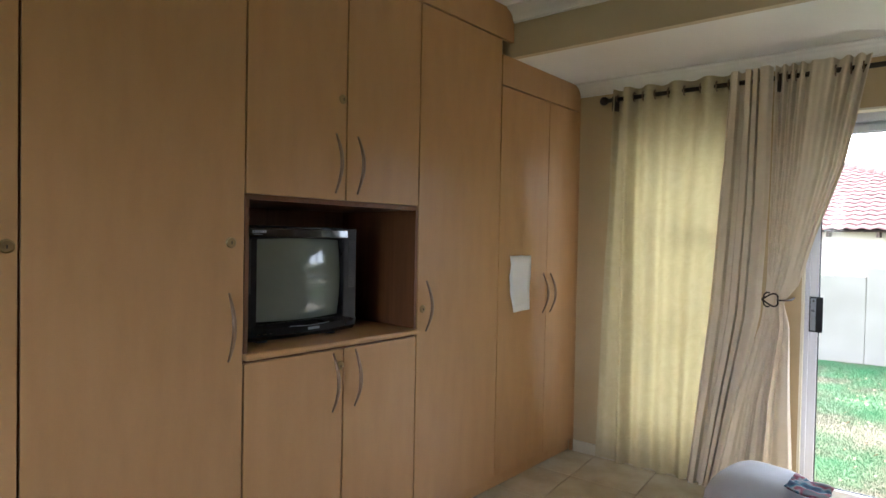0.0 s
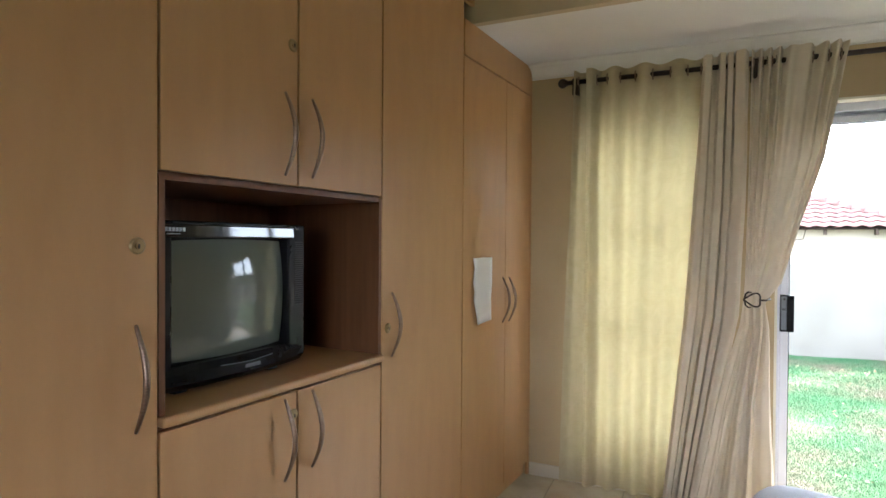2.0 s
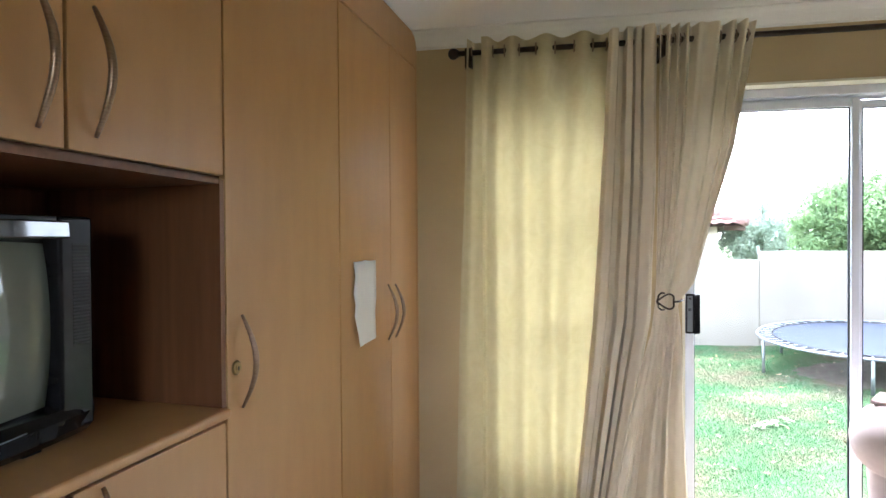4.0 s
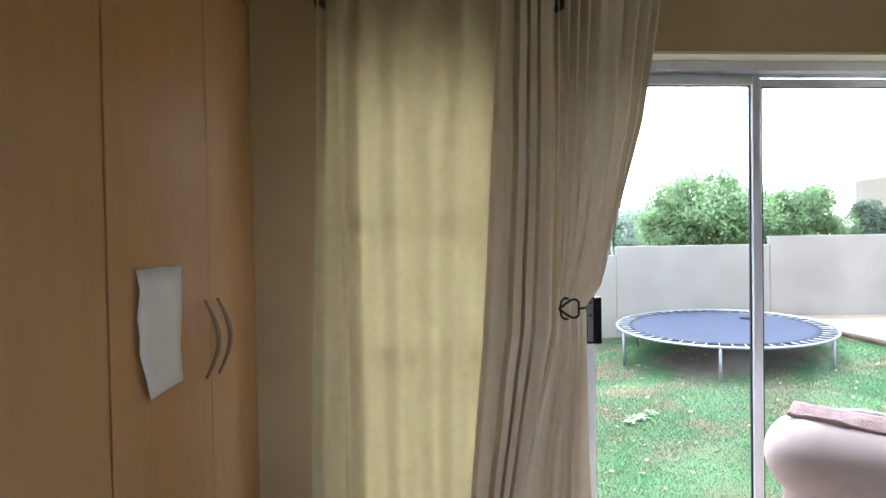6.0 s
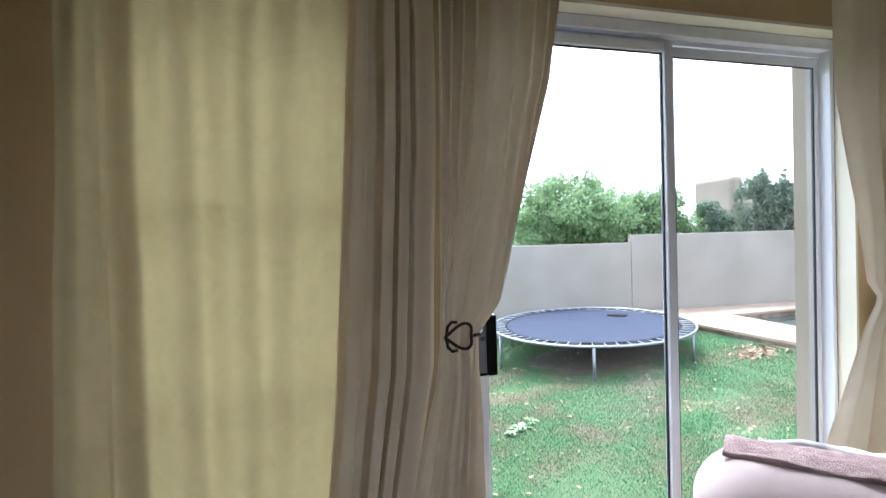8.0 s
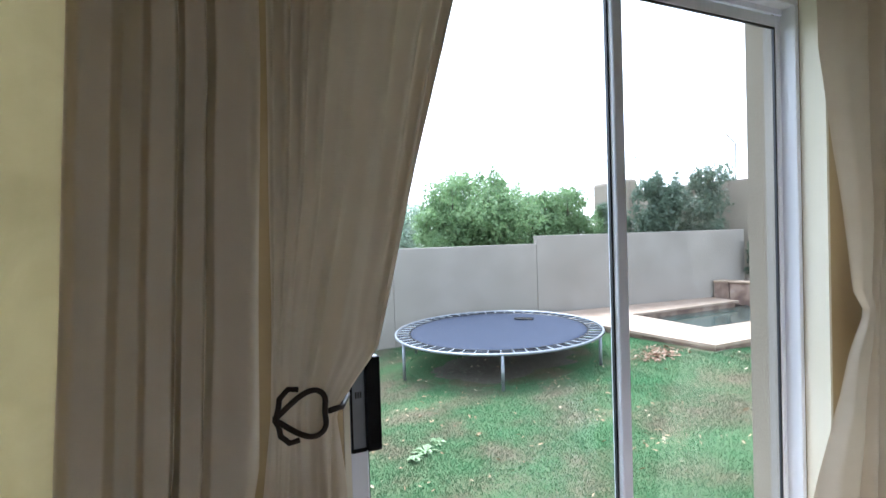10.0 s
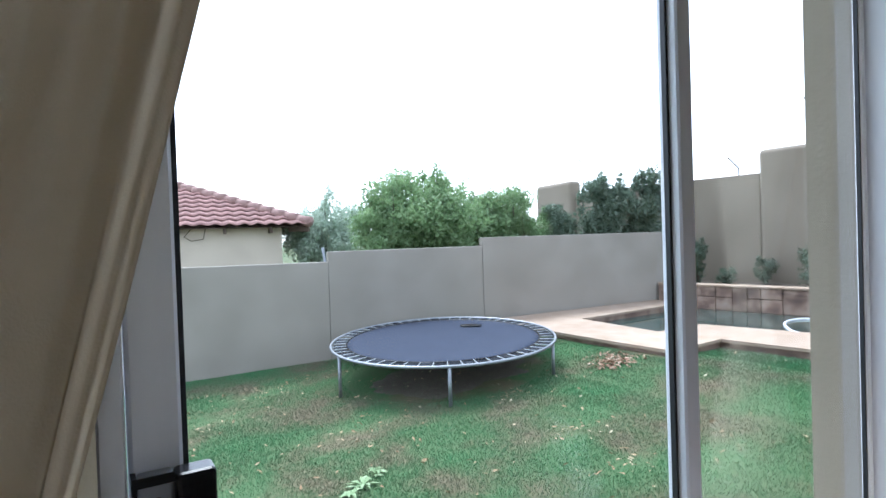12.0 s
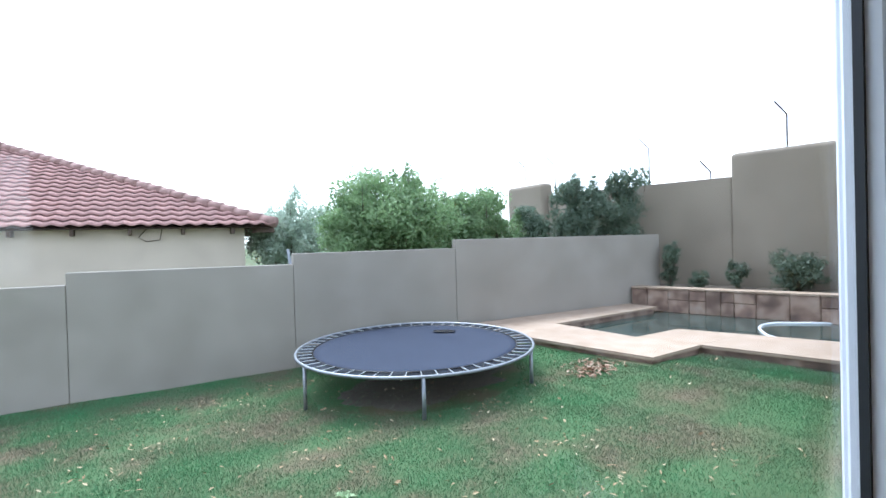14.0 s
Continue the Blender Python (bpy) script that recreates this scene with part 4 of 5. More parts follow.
bm = bmesh.new()
xs = [-300, -60, -20, -10] + [-6 + 0.25 * i for i in range(50)] + [6.6, 6.9, 7.2, 8, 12, 20, 60, 300]
ys = [-60, -20, -8, -3] + [-0.5 + 0.25 * i for i in range(42)] + [11, 13, 16, 25, 60, 300, 900]
g = []
for y in ys:
    g.append([bm.verts.new((x, y, lawn_z(x, y) if x < 6.6 else -0.62)) for x in xs])
for a, b in zip(g, g[1:]):
    for i in range(len(xs) - 1):
        bm.faces.new((a[i], a[i + 1], b[i + 1], b[i]))
part("ground", bm, M_LAWN, kind="structure", label="patchy green lawn with bare brown spots", smooth=True)

wall = thing("garden_wall", "stepped grey plastered garden wall behind the lawn", "wall", kind="structure")
for (x0, y0, zt), (x1, y1, _) in zip(FENCE, FENCE[1:]):
    L = math.hypot(x1 - x0, y1 - y0)
    k = 0.006 / L
    part("wall_panel", wall_run((x0 + (x1 - x0) * k, y0 + (y1 - y0) * k), (x1, y1), 0.11, -1.1, zt - 0.155 + 0.155, 0.008, 1), M_FENCE, wall)
part("wall_panel", wall_run((FENCE[-1][0] + 0.008, FENCE[-1][1]), CORNER, 0.11, -1.1, 1.36, 0.008, 1), M_FENCE, wall)

# paving round the pool
DZ = -0.08


deck = thing("pool_paving", "pink sandstone paving round the pool", "paving", kind="structure")
strips = [
    ((5.85, 7.28), (5.72, 5.9), (6.93, 5.9), (6.96, 6.21), (7.0, 7.22)),
    ((5.72, 5.9), (5.73, 4.56), (6.79, 4.56), (6.93, 5.9)),
    ((5.73, 4.56), (5.77, 3.62), (6.86, 3.66), (6.83, 4.56)),
    ((6.83, 4.56), (6.86, 3.66), (8.0, 3.66), (7.8, 4.55)),
    ((6.86, 3.66), (7.02, 2.18), (8.3, 2.3), (8.0, 3.66)),
    ((7.02, 2.18), (7.15, 0.2), (8.5, 0.2), (8.3, 2.3)),
    ((7.0, 7.22), (6.96, 6.21), (8.5, 6.26), (8.5, 7.14)),
    ((8.5, 7.14), (8.5, 6.26), (9.95, 6.3), (10.1, 7.06)),
]


def shrink(outline, d):
    cx = sum(p[0] for p in outline) / len(outline)
    cy = sum(p[1] for p in outline) / len(outline)
    out = []
    for x, y in outline:
        L = math.hypot(x - cx, y - cy)
        out.append((x - (x - cx) / L * d, y - (y - cy) / L * d))
    return out


for s in strips:
    part("slab", prism(shrink(s, 0.004), DZ - 0.04, DZ), M_COPING, deck)
bm = prism([(5.9, 7.2), (5.77, 5.55), (5.82, 3.67), (6.91, 3.71), (7.07, 2.2), (7.2, 0.3), (8.45, 0.3), (8.2, 2.3), (7.75, 4.5), (6.76, 4.52), (6.9, 6.26), (9.9, 6.35), (10.0, 7.0)], -0.8, DZ - 0.042)
part("edge_course", bm, M_STONE, deck, "rough brick edge under the paving")
pool = thing("pool", "murky grey-green garden pool", "pool", kind="structure")
part("basin", prism([(6.5, 0.2), (11.2, 0.2), (11.2, 6.6), (6.5, 6.6)], -1.6, -1.5), M_POOL, pool)
water = part("water", prism([(6.75, 0.3), (10.95, 0.3), (10.95, 6.4), (6.75, 6.4)], -1.49, DZ - 0.13), M_WATER, pool, "murky grey-green water")
hose = thing("pool_hose", "white pool cleaner hose floating in a curve on the water", "hose")
ctrl = [(10.9, 2.9), (10.62, 3.5), (10.28, 3.9), (10.05, 4.14), (9.75, 4.2), (9.38, 4.1), (8.98, 3.86), (8.7, 3.62), (8.55, 3.2), (8.7, 2.8)]
pts = []
for a, b, c, d2 in zip(ctrl, ctrl[1:], ctrl[2:], ctrl[3:]):
    for k in range(6):
        t = k / 6
        w = (-0.5 * t + t * t - 0.5 * t ** 3, 1 - 2.5 * t * t + 1.5 * t ** 3, 0.5 * t + 2 * t * t - 1.5 * t ** 3, -0.5 * t * t + 0.5 * t ** 3)
        pts.append((a[0] * w[0] + b[0] * w[1] + c[0] * w[2] + d2[0] * w[3], a[1] * w[0] + b[1] * w[1] + c[1] * w[2] + d2[1] * w[3], DZ - 0.12))
part("tube", tube(pts, 0.022, 8), M_HOSE, hose, smooth=True)

# stone ledge and bed behind the pool
ledge = thing("stone_ledge", "rough red stone ledge behind the pool", "ledge", kind="structure")
A, B = Vector((10.15, 7.02)), Vector((10.95, 0.6))
d = (B - A)
LL = d.length
rot = Matrix.Translation((A.x, A.y, 0)) @ Matrix.Rotation(math.atan2(d.y, d.x), 4, "Z")
rnd = random.Random(4)
u = 0.0
while u < LL - 0.1:
    w = rnd.uniform(0.22, 0.70)
    cut = rnd.choice((0, 0, 0.04, 0.12))
    for z0, z1 in (((DZ - 0.14, cut - 0.003), (cut + 0.003, 0.24)) if cut else ((DZ - 0.14, 0.24),)):
        bm = box(u + 0.003, min(u + w, LL) - 0.003, 0.0 - rnd.uniform(0, 0.03), 0.2, z0, z1, 0.014, 1)
        part("stone", bm, M_STONE, ledge, m=rot)
    bm = box(u + 0.004, min(u + w, LL) - 0.004, -0.04, 0.26, 0.242, 0.285, 0.008, 1)
    part("cap_slab", bm, M_COPING, ledge, m=rot)
    u += w
part("bed", prism([(10.4, 7.0), (11.2, 0.5), (13.0, 0.5), (12.6, 9.0), (10.4, 7.0)][:4], -0.5, 0.20), M_SOIL, label="dark soil of the planting bed", kind="structure")

# tall boundary wall
tall = thing("boundary_wall", "tall tan plastered boundary wall with rounded piers", "wall", kind="structure")
part("wall_panel", wall_run((12.15, 5.9), (11.75, 9.4), -0.25, -0.6, 2.56, 0.02, 2), M_TALL, tall)
part("wall_panel", wall_run((11.75, 9.4), (12.2, 13.0), -0.25, -0.6, 2.56, 0.02, 2), M_TALL, tall)
part("pier", wall_run((12.25, 3.95), (12.10, 5.9), -0.40, -0.6, 3.05, 0.10, 4), M_TALL, tall)
part("pier", wall_run((11.78, 11.1), (12.05, 12.9), -0.4, -0.6, 2.95, 0.12, 4), M_TALL, tall)
part("wall_panel", wall_run((12.45, 0.2), (12.45, 3.95), -0.25, -0.6, 2.75, 0.02, 2), M_TALL, tall)
part("wall_panel", wall_run((12.45, -4), (12.45, 0.2), -0.25, -0.6, 2.75, 0.02, 2), M_TALL, tall)


def fence_post(x, y, z, h, label):
    p = thing("electric_fence_post", label, "fence post", pose(x, y, z), group="electric fence posts")
    part("rod", tube([(0, 0, -0.05), (0, 0, h), (-0.16, 0.16, h + 0.26)], 0.018, 6), M_IRON, p)
    for k in range(5):
        bm = bmesh.new()
        add_ball(bm, (0, 0, 0.08 + k * (h - 0.1) / 4.5), 0.02, 8)
        part("insulator", bm, M_STEEL, p)


for x, y, z, h in ((12.35, 4.86, 3.0, 0.72), (12.1, 7.85, 2.5, 0.95), (12.0, 10.8, 2.5, 0.90), (12.2, 12.2, 2.9, 0.6), (12.2, 6.38, 2.5, 0.22)):
    fence_post(x, y, z, h, "thin bent electric fence post on the boundary wall")

# ---- neighbour's house ----
house = thing("neighbour_house", "pale plastered house with a red tiled hip roof", "house")
E0 = Vector((4.40, 12.3, 1.80))
el = Vector((-0.989, 0.148, 0)).normalized()
eb = Vector((0.148, 0.989, 0)).normalized()
SL = math.tan(radians(21.5))
HF = Matrix((( -el.x, eb.x, 0, E0.x), (-el.y, eb.y, 0, E0.y), (0, 0, 1, E0.z), (0, 0, 0, 1)))   # x right along the eave, y back
part("wall", box(-14, -0.62, 0.42, 12.0, -2.8, -0.02), M_HOUSE, house, m=HF)
RP = 7.0
bm = bmesh.new()
v = [bm.verts.new(p) for p in ((-16, 0.02, -0.03), (0, 0.02, -0.03), (-RP, RP, RP * SL - 0.03), (-16, RP, RP * SL - 0.03), (0, 14, -0.03), (-16, 14, -0.03))]
bm.faces.new((v[0], v[1], v[2], v[3]))
bm.faces.new((v[1], v[4], v[2]))
bm.faces.new((v[4], v[5], v[3], v[2]))
bm.faces.new((v[0], v[3], v[5]))
bm.faces.new((v[0], v[5], v[4], v[1]))
bmesh.ops.recalc_face_normals(bm, faces=bm.faces)
part("roof_deck", bm, M_TIMBER, house, m=HF)
for k in range(12):
    part("rafter", box(-0.9 - k * 1.0 - 0.03, -0.9 - k * 1.0 + 0.03, 0.06, 0.44, -0.16, -0.03, 0.0), M_TIMBER, house, m=HF)
part("rafter", box(-0.03, 0.03, 0.06, 0.62, -0.14, -0.03), M_TIMBER, house, m=HF @ Matrix.Rotation(radians(45), 4, "Z"))
part("cable_loop", tube([(-2.6, 0.415, -0.03), (-2.75, 0.40, -0.20), (-2.60, 0.40, -0.30), (-2.35, 0.40, -0.26), (-2.30, 0.41, -0.03)], 0.01, 6), M_IRON, house, "thin dark loose wire", m=HF)
part("fascia_board", box(-0.06, -0.02, 0.03, 12, -0.15, -0.03), M_TIMBER, house, m=HF)


def roof_tile():
    """A double-roll tile: a wavy slab, thick at its lower edge."""
    bm = bmesh.new()
    n, w, L = 10, 0.30, 0.40
    rows = []
    for y, lift, th in ((0.0, 0.062, 0.022), (L, 0.010, 0.004)):
        top = [bm.verts.new((w * i / n, y, lift + 0.042 * (0.5 + 0.5 * math.cos(2 * math.pi * i / n)))) for i in range(n + 1)]
        bot = [bm.verts.new((w * i / n, y, lift + 0.042 * (0.5 + 0.5 * math.cos(2 * math.pi * i / n)) - th)) for i in range(n + 1)]
        rows.append((top, bot))
    (ft, fb), (bt, bb) = rows
    for i in range(n):
        bm.faces.new((ft[i], ft[i + 1], bt[i + 1], bt[i]))
        bm.faces.new((fb[i + 1], fb[i], ft[i], ft[i + 1])[::-1])
    bmesh.ops.recalc_face_normals(bm, faces=bm.faces)
    return mesh_of("roof_tile", bm, M_ROOFTILE, True)


TILE = roof_tile()
slope_m = Matrix.Rotation(math.atan(SL), 4, "X")
course = 0.34
tile_places = []
far_tiles = []
for j in range(22):
    s = -0.04 + course * j
    yy, zz = s * math.cos(math.atan(SL)), s * math.sin(math.atan(SL))
    for i in range(52):
        x = -0.30 * (i + 1)
        if -x - 0.05 < yy:
            continue
        (tile_places if (x > -6.3 and j < 19) else far_tiles).append((x, yy, zz))
near_tiles = tile_places[:300]
far_tiles += tile_places[300:]

ridge = bmesh.new()
hx = Vector((-1, 1, SL)).normalized()
k = 0.0
while k < 9.8:
    a, b = hx * k, hx * (k + 0.42)
    lift = Vector((0, 0, 0.055))
    add_tube(ridge, [a + lift + Vector((0, 0, 0.02)), b + lift], [0.125, 0.105], 10)
    k += 0.37
part("hip_cap", ridge, M_HIP, house, "row of rounded hip tiles", m=HF, kind="stuff", smooth=True)
pipe = thing("leaning_pipe", "grey leaning pipe beside the neighbour's house", "pipe", pose(4.35, 11.6, -0.5))
part("bar", tube([(0.30, 0, 0), (0.06, 0, 1.76)], 0.035, 8), M_STEEL, pipe, smooth=True)

# ---- trampoline ----
TR, TC = 1.47, Vector((3.86, 5.72, 0.035))
nrm = Vector((-0.03, -0.028, 1)).normalized()
TM = Matrix.Translation(TC) @ nrm.to_track_quat("Z", "Y").to_matrix().to_4x4()
tramp = thing("trampoline", "round trampoline with a dark blue mat on the lawn", "trampoline", TM)
ring = lambda r, z, n=72, w=0: [((r + w * math.sin(3 * a)) * math.cos(a), (r + w * math.sin(3 * a)) * math.sin(a), z) for a in [2 * math.pi * k / n for k in range(n + 1)]]
bm = bmesh.new()
add_tube(bm, ring(TR, 0), 0.018, 8, False)
part("rim", bm, M_STEEL, tramp, "galvanised steel rim tube", smooth=True)
bm = bmesh.new()
cv = bm.verts.new((0, 0, -0.035))
prev = None
for r, z in ((0.4, -0.033), (0.8, -0.022), (1.16, -0.008), (1.265, -0.004)):
    rg = [bm.verts.new((r * math.cos(2 * math.pi * k / 64), r * math.sin(2 * math.pi * k / 64), z)) for k in range(64)]
    for k in range(64):
        if prev:
            bm.faces.new((prev[k], prev[(k + 1) % 64], rg[(k + 1) % 64], rg[k]))
        else:
            bm.faces.new((cv, rg[(k + 1) % 64], rg[k]))
    prev = rg
bmesh.ops.recalc_face_normals(bm, faces=bm.faces)
mt = part("mat", bm, M_MAT, tramp, "dark blue-black woven mat", smooth=True)
mt.modifiers.new("thick", "SOLIDIFY").thickness = 0.006
bm = bmesh.new()
add_tube(bm, ring(1.268, -0.002), 0.012, 6, False)
part("mat_edge", bm, M_BLACK, tramp, "black stitched edge of the mat", smooth=True)
M_PAD = textured("worn_pad", [(0.4, (0.010, 0.012, 0.016)), (0.75, (0.035, 0.042, 0.055))], 0.9, 6, bump=0.3, bump_scale=60, spec=0.1)
NS = 54
bm = bmesh.new()
for k in range(NS):
    a0 = 2 * math.pi * (k + 0.045) / NS
    a1 = 2 * math.pi * (k + 0.90) / NS
    q = [(1.275, a0), (1.275, a1), (1.438, a1 + 0.006), (1.438, a0 + 0.006)]
    vv = [bm.verts.new((r * math.cos(a), r * math.sin(a), -0.008 + (0.006 if k % 3 else -0.004))) for r, a in q]
    bm.faces.new(vv)
bmesh.ops.recalc_face_normals(bm, faces=bm.faces)
pd = part("pad_strips", bm, M_PAD, tramp, "torn dark safety pad strips between the springs")
pd.modifiers.new("thick", "SOLIDIFY").thickness = 0.006
spring = mesh_of("spring", tube([(1.265, 0, 0.004), (1.45, 0, 0.004)], 0.005, 6), M_SPRING, True)
for k in range(NS):
    part("spring", spring, None, tramp, "pale spring", m=Matrix.Rotation(2 * math.pi * (k - 0.025) / NS, 4, "Z"))
inv = TM.inverted()
leg_a = inv @ Vector((3.10, 4.40, 0))
FIRST_LEG = math.atan2(leg_a.y, leg_a.x)
for k in range(6):
    ang = FIRST_LEG + 2 * math.pi * k / 6 + (0.06 if k == 1 else 0)
    top = TM @ Vector((TR * math.cos(ang), TR * math.sin(ang), -0.01))
    foot = Vector((top.x, top.y, lawn_z(top.x, top.y) - 0.02))
    part("leg", tube([inv @ top, inv @ foot], 0.022, 8), M_STEEL, tramp, "galvanised steel leg", smooth=True)

def bare_patch(cx, cy, rx, ry, seed, label):
    """A thin uneven sheet of trodden soil following the lawn."""
    bm = bmesh.new()
    rows = []
    for j in range(7):
        row = []
        for t in [2 * math.pi * i / 48 for i in range(48)]:
            edge = 1 + 0.38 * noise.noise(Vector((1.6 * math.cos(t), 1.6 * math.sin(t), seed))) + 0.20 * noise.noise(Vector((5 * math.cos(t), 5 * math.sin(t), seed)))
            q = (j + 0.02) / 6
            x, y = cx + rx * q * edge * math.cos(t), cy + ry * q * edge * math.sin(t)
            row.append(bm.verts.new((x, y, lawn_z(x, y) + 0.010 - 0.022 * smooth_step(0.7, 1.0, q))))
        rows.append(row)
    for a, b in zip(rows, rows[1:]):
        for i in range(48):
            bm.faces.new((a[i], a[(i + 1) % 48], b[(i + 1) % 48], b[i]))
    bm.faces.new(rows[0])
    bmesh.ops.recalc_face_normals(bm, faces=bm.faces)
    part("bare_soil", bm, M_SOIL, kind="structure", label=label, smooth=True)


# places where the grass is worn thin: x, y and half widths
BARE = [(2.0, 4.60, 0.50, 0.20), (3.49, 3.04, 0.28, 0.14), (3.45, 2.30, 0.24, 0.13), (0.85, 5.95, 0.42, 0.20), (0.35, 5.45, 0.35, 0.20), (4.05, 1.95, 0.30, 0.16), (1.70, 6.60, 0.50, 0.18), (3.75, 4.22, 0.18, 0.08)]
bare_patch(TC.x - 0.12, TC.y - 0.2, 1.20, 1.0, 4.0, "bare trodden soil under the trampoline")

item = thing("cloth_patch", "small black cloth lying on the trampoline mat", "cloth", TM @ Matrix.Translation(inv @ Vector((4.62, 6.15, 0.07))))
bm = bmesh.new()
g = []
for j in range(9):
    g.append([bm.verts.new((-0.15 + 0.30 * i / 10 + 0.02 * noise.noise(Vector((j, i, 1.0))), -0.06 + 0.12 * j / 8, 0.014 * abs(noise.noise(Vector((i * 0.6, j * 0.6, 2.0)))) + 0.004)) for i in range(11)])
for a, b in zip(g, g[1:]):
    for i in range(10):
        bm.faces.new((a[i], a[i + 1], b[i + 1], b[i]))
t = part("cloth", bm, M_BLACK, item, smooth=True)
t.modifiers.new("thick", "SOLIDIFY").thickness = 0.006

cowl = thing("pole_cowl", "black cowl on a thin pole behind the trees", "pole", pose(6.25, 10.75, -0.62))
part("pole", tube([(0, 0, 0), (0, 0, 3.15)], 0.03, 8), M_IRON, cowl)
part("cowl", box(-0.13, 0.13, -0.10, 0.10, 3.13, 3.27, 0.04, 2), M_BLACK, cowl)

# ---- plants ----
def leaf_cloud(name, mat, clusters, count, size, seed, parent, label=""):
    """A crown of separate small leaves gathered round clusters (centre, radius)."""
    rng = np.random.default_rng(seed)
    c = np.array([q[0] for q in clusters], float)
    r = np.array([q[1] for q in clusters], float)
    w = r ** 2.2
    idx = rng.choice(len(c), count, p=w / w.sum())
    d = rng.normal(size=(count, 3))
    d /= np.linalg.norm(d, axis=1)[:, None]
    rad = r[idx] * (rng.uniform(0.1, 1.0, count) ** 0.5 * 1.15 + np.abs(rng.normal(scale=0.34, size=count)))
    p = c[idx] + d * rad[:, None] * np.array([1, 1, 0.9])
    n = d + rng.normal(scale=0.7, size=(count, 3))
    n /= np.linalg.norm(n, axis=1)[:, None]
    a = np.cross(n, rng.normal(size=(count, 3)))
    a /= np.linalg.norm(a, axis=1)[:, None]
    b = np.cross(n, a)
    s = size * rng.uniform(0.6, 1.4, count)[:, None]
    quad = np.stack([p - a * s, p - b * s * 0.42 + n * s * 0.12, p + a * s, p + b * s * 0.42 + n * s * 0.12], 1).reshape(-1, 3)
    me = bpy.data.meshes.new(name)
    me.vertices.add(count * 4)
    me.vertices.foreach_set("co", quad.ravel())
    me.loops.add(count * 4)
    me.loops.foreach_set("vertex_index", np.arange(count * 4))
    me.polygons.add(count)
    me.polygons.foreach_set("loop_start", np.arange(count) * 4)
    me.update(calc_edges=True)
    me.materials.append(mat)
    ob = new(name, me)
    ob.parent = parent
    return tagged(ob, label)


def tree(x, y, z0, height, spread, mat, seed, label, leaves=9000, size=0.06, trunk=0.09, twiggy=0.0, name="tree"):
    rnd = random.Random(seed)
    t = thing(name, label, "tree" if name == "tree" else "shrub", pose(x, y, z0))
    bm = bmesh.new()
    h0 = height * (0.30 if name == "tree" else 0.06)
    q_low = 0.25 if name == "tree" else 0.05
    add_tube(bm, [(0, 0, -0.1), (0.03, 0.02, h0 * 0.6), (0, 0, h0)], [trunk, trunk * 0.8, trunk * 0.65], 8)
    cl = []
    for k in range(13):
        a = k * 2.4 + rnd.uniform(-0.3, 0.3)
        q = rnd.uniform(q_low, 1.0)
        rr = spread * 0.68 * rnd.uniform(0.35, 1.0)
        top = Vector((rr * math.cos(a), rr * math.sin(a), h0 + (height - h0) * q * (1 - 0.30 * (rr / spread) ** 2)))
        add_tube(bm, [(0, 0, h0 * 0.9), tuple(top * 0.5 + Vector((0, 0, h0 * 0.3))), tuple(top)], [trunk * 0.5, trunk * 0.3, trunk * 0.1], 6)
        cl.append((top, spread * rnd.uniform(0.20, 0.34)))
        for _ in range(5):
            o = Vector((rnd.gauss(0, 1), rnd.gauss(0, 1), rnd.gauss(0.2, 0.8))).normalized() * spread * rnd.uniform(0.2, 0.36)
            cl.append((top + o, spread * rnd.uniform(0.10, 0.20)))
    for k in range(7):
        a = k * 0.9
        cl.append((Vector((0.35 * spread * math.cos(a), 0.35 * spread * math.sin(a), h0 + (height - h0) * (0.15 + 0.10 * k))), spread * 0.34))
    if twiggy:
        for k in range(int(14 * twiggy)):
            a = rnd.uniform(0, 6.28)
            rr = spread * rnd.uniform(0, 0.9)
            zz = height * rnd.uniform(0.88, 1.08)
            for i in range(4):
                cl.append((Vector((rr * math.cos(a) + rnd.gauss(0, 0.02), rr * math.sin(a), zz - i * 0.09)), 0.05 + 0.02 * i))
            add_tube(bm, [(rr * math.cos(a), rr * math.sin(a), zz - 0.5), (rr * math.cos(a), rr * math.sin(a), zz)], [0.01, 0.004], 5)
    part("trunk", bm, M_BARK, t, "forked grey-brown trunk and limbs", smooth=True)
    leaf_cloud("crown", mat, cl, leaves, size, seed, t, "uneven crown of small leaves")
    return t


tree(5.75, 9.3, -0.6, 3.15, 1.36, M_LEAF_A, 3, "bright green broad leafy tree beyond the garden wall", 42000, 0.042, twiggy=1.2)
tree(7.75, 9.4, -0.6, 2.85, 0.95, M_LEAF_A, 8, "green leafy tree beside a larger one beyond the wall", 20000, 0.035, twiggy=1.2)
tree(7.15, 9.15, -0.6, 2.75, 0.62, M_LEAF_A, 61, "loose green leafy tree between two others beyond the wall", 12000, 0.038, twiggy=0.9)
tree(8.35, 9.0, -0.6, 2.55, 0.58, M_LEAF_A, 63, "low rounded bright green tree beyond the garden wall", 14000, 0.032, twiggy=0.2)
tree(4.75, 9.2, -0.6, 2.55, 0.68, M_LEAF_A, 12, "low bright green tree beyond the garden wall", 16000, 0.035, twiggy=0.3)
tree(5.15, 13.3, -0.6, 3.15, 1.15, M_LEAF_B, 15, "pale grey-green tree behind the neighbour's house", 22000, 0.042, twiggy=0.5)
tree(8.6, 15.5, -0.6, 3.1, 1.5, M_LEAF_B, 18, "pale grey-green tree further back", 14000, 0.045, twiggy=0.5)
tree(9.1, 8.9, -0.6, 2.70, 0.55, M_LEAF_C, 21, "dark green shrub beyond the wall's end", 9000, 0.038, trunk=0.05)
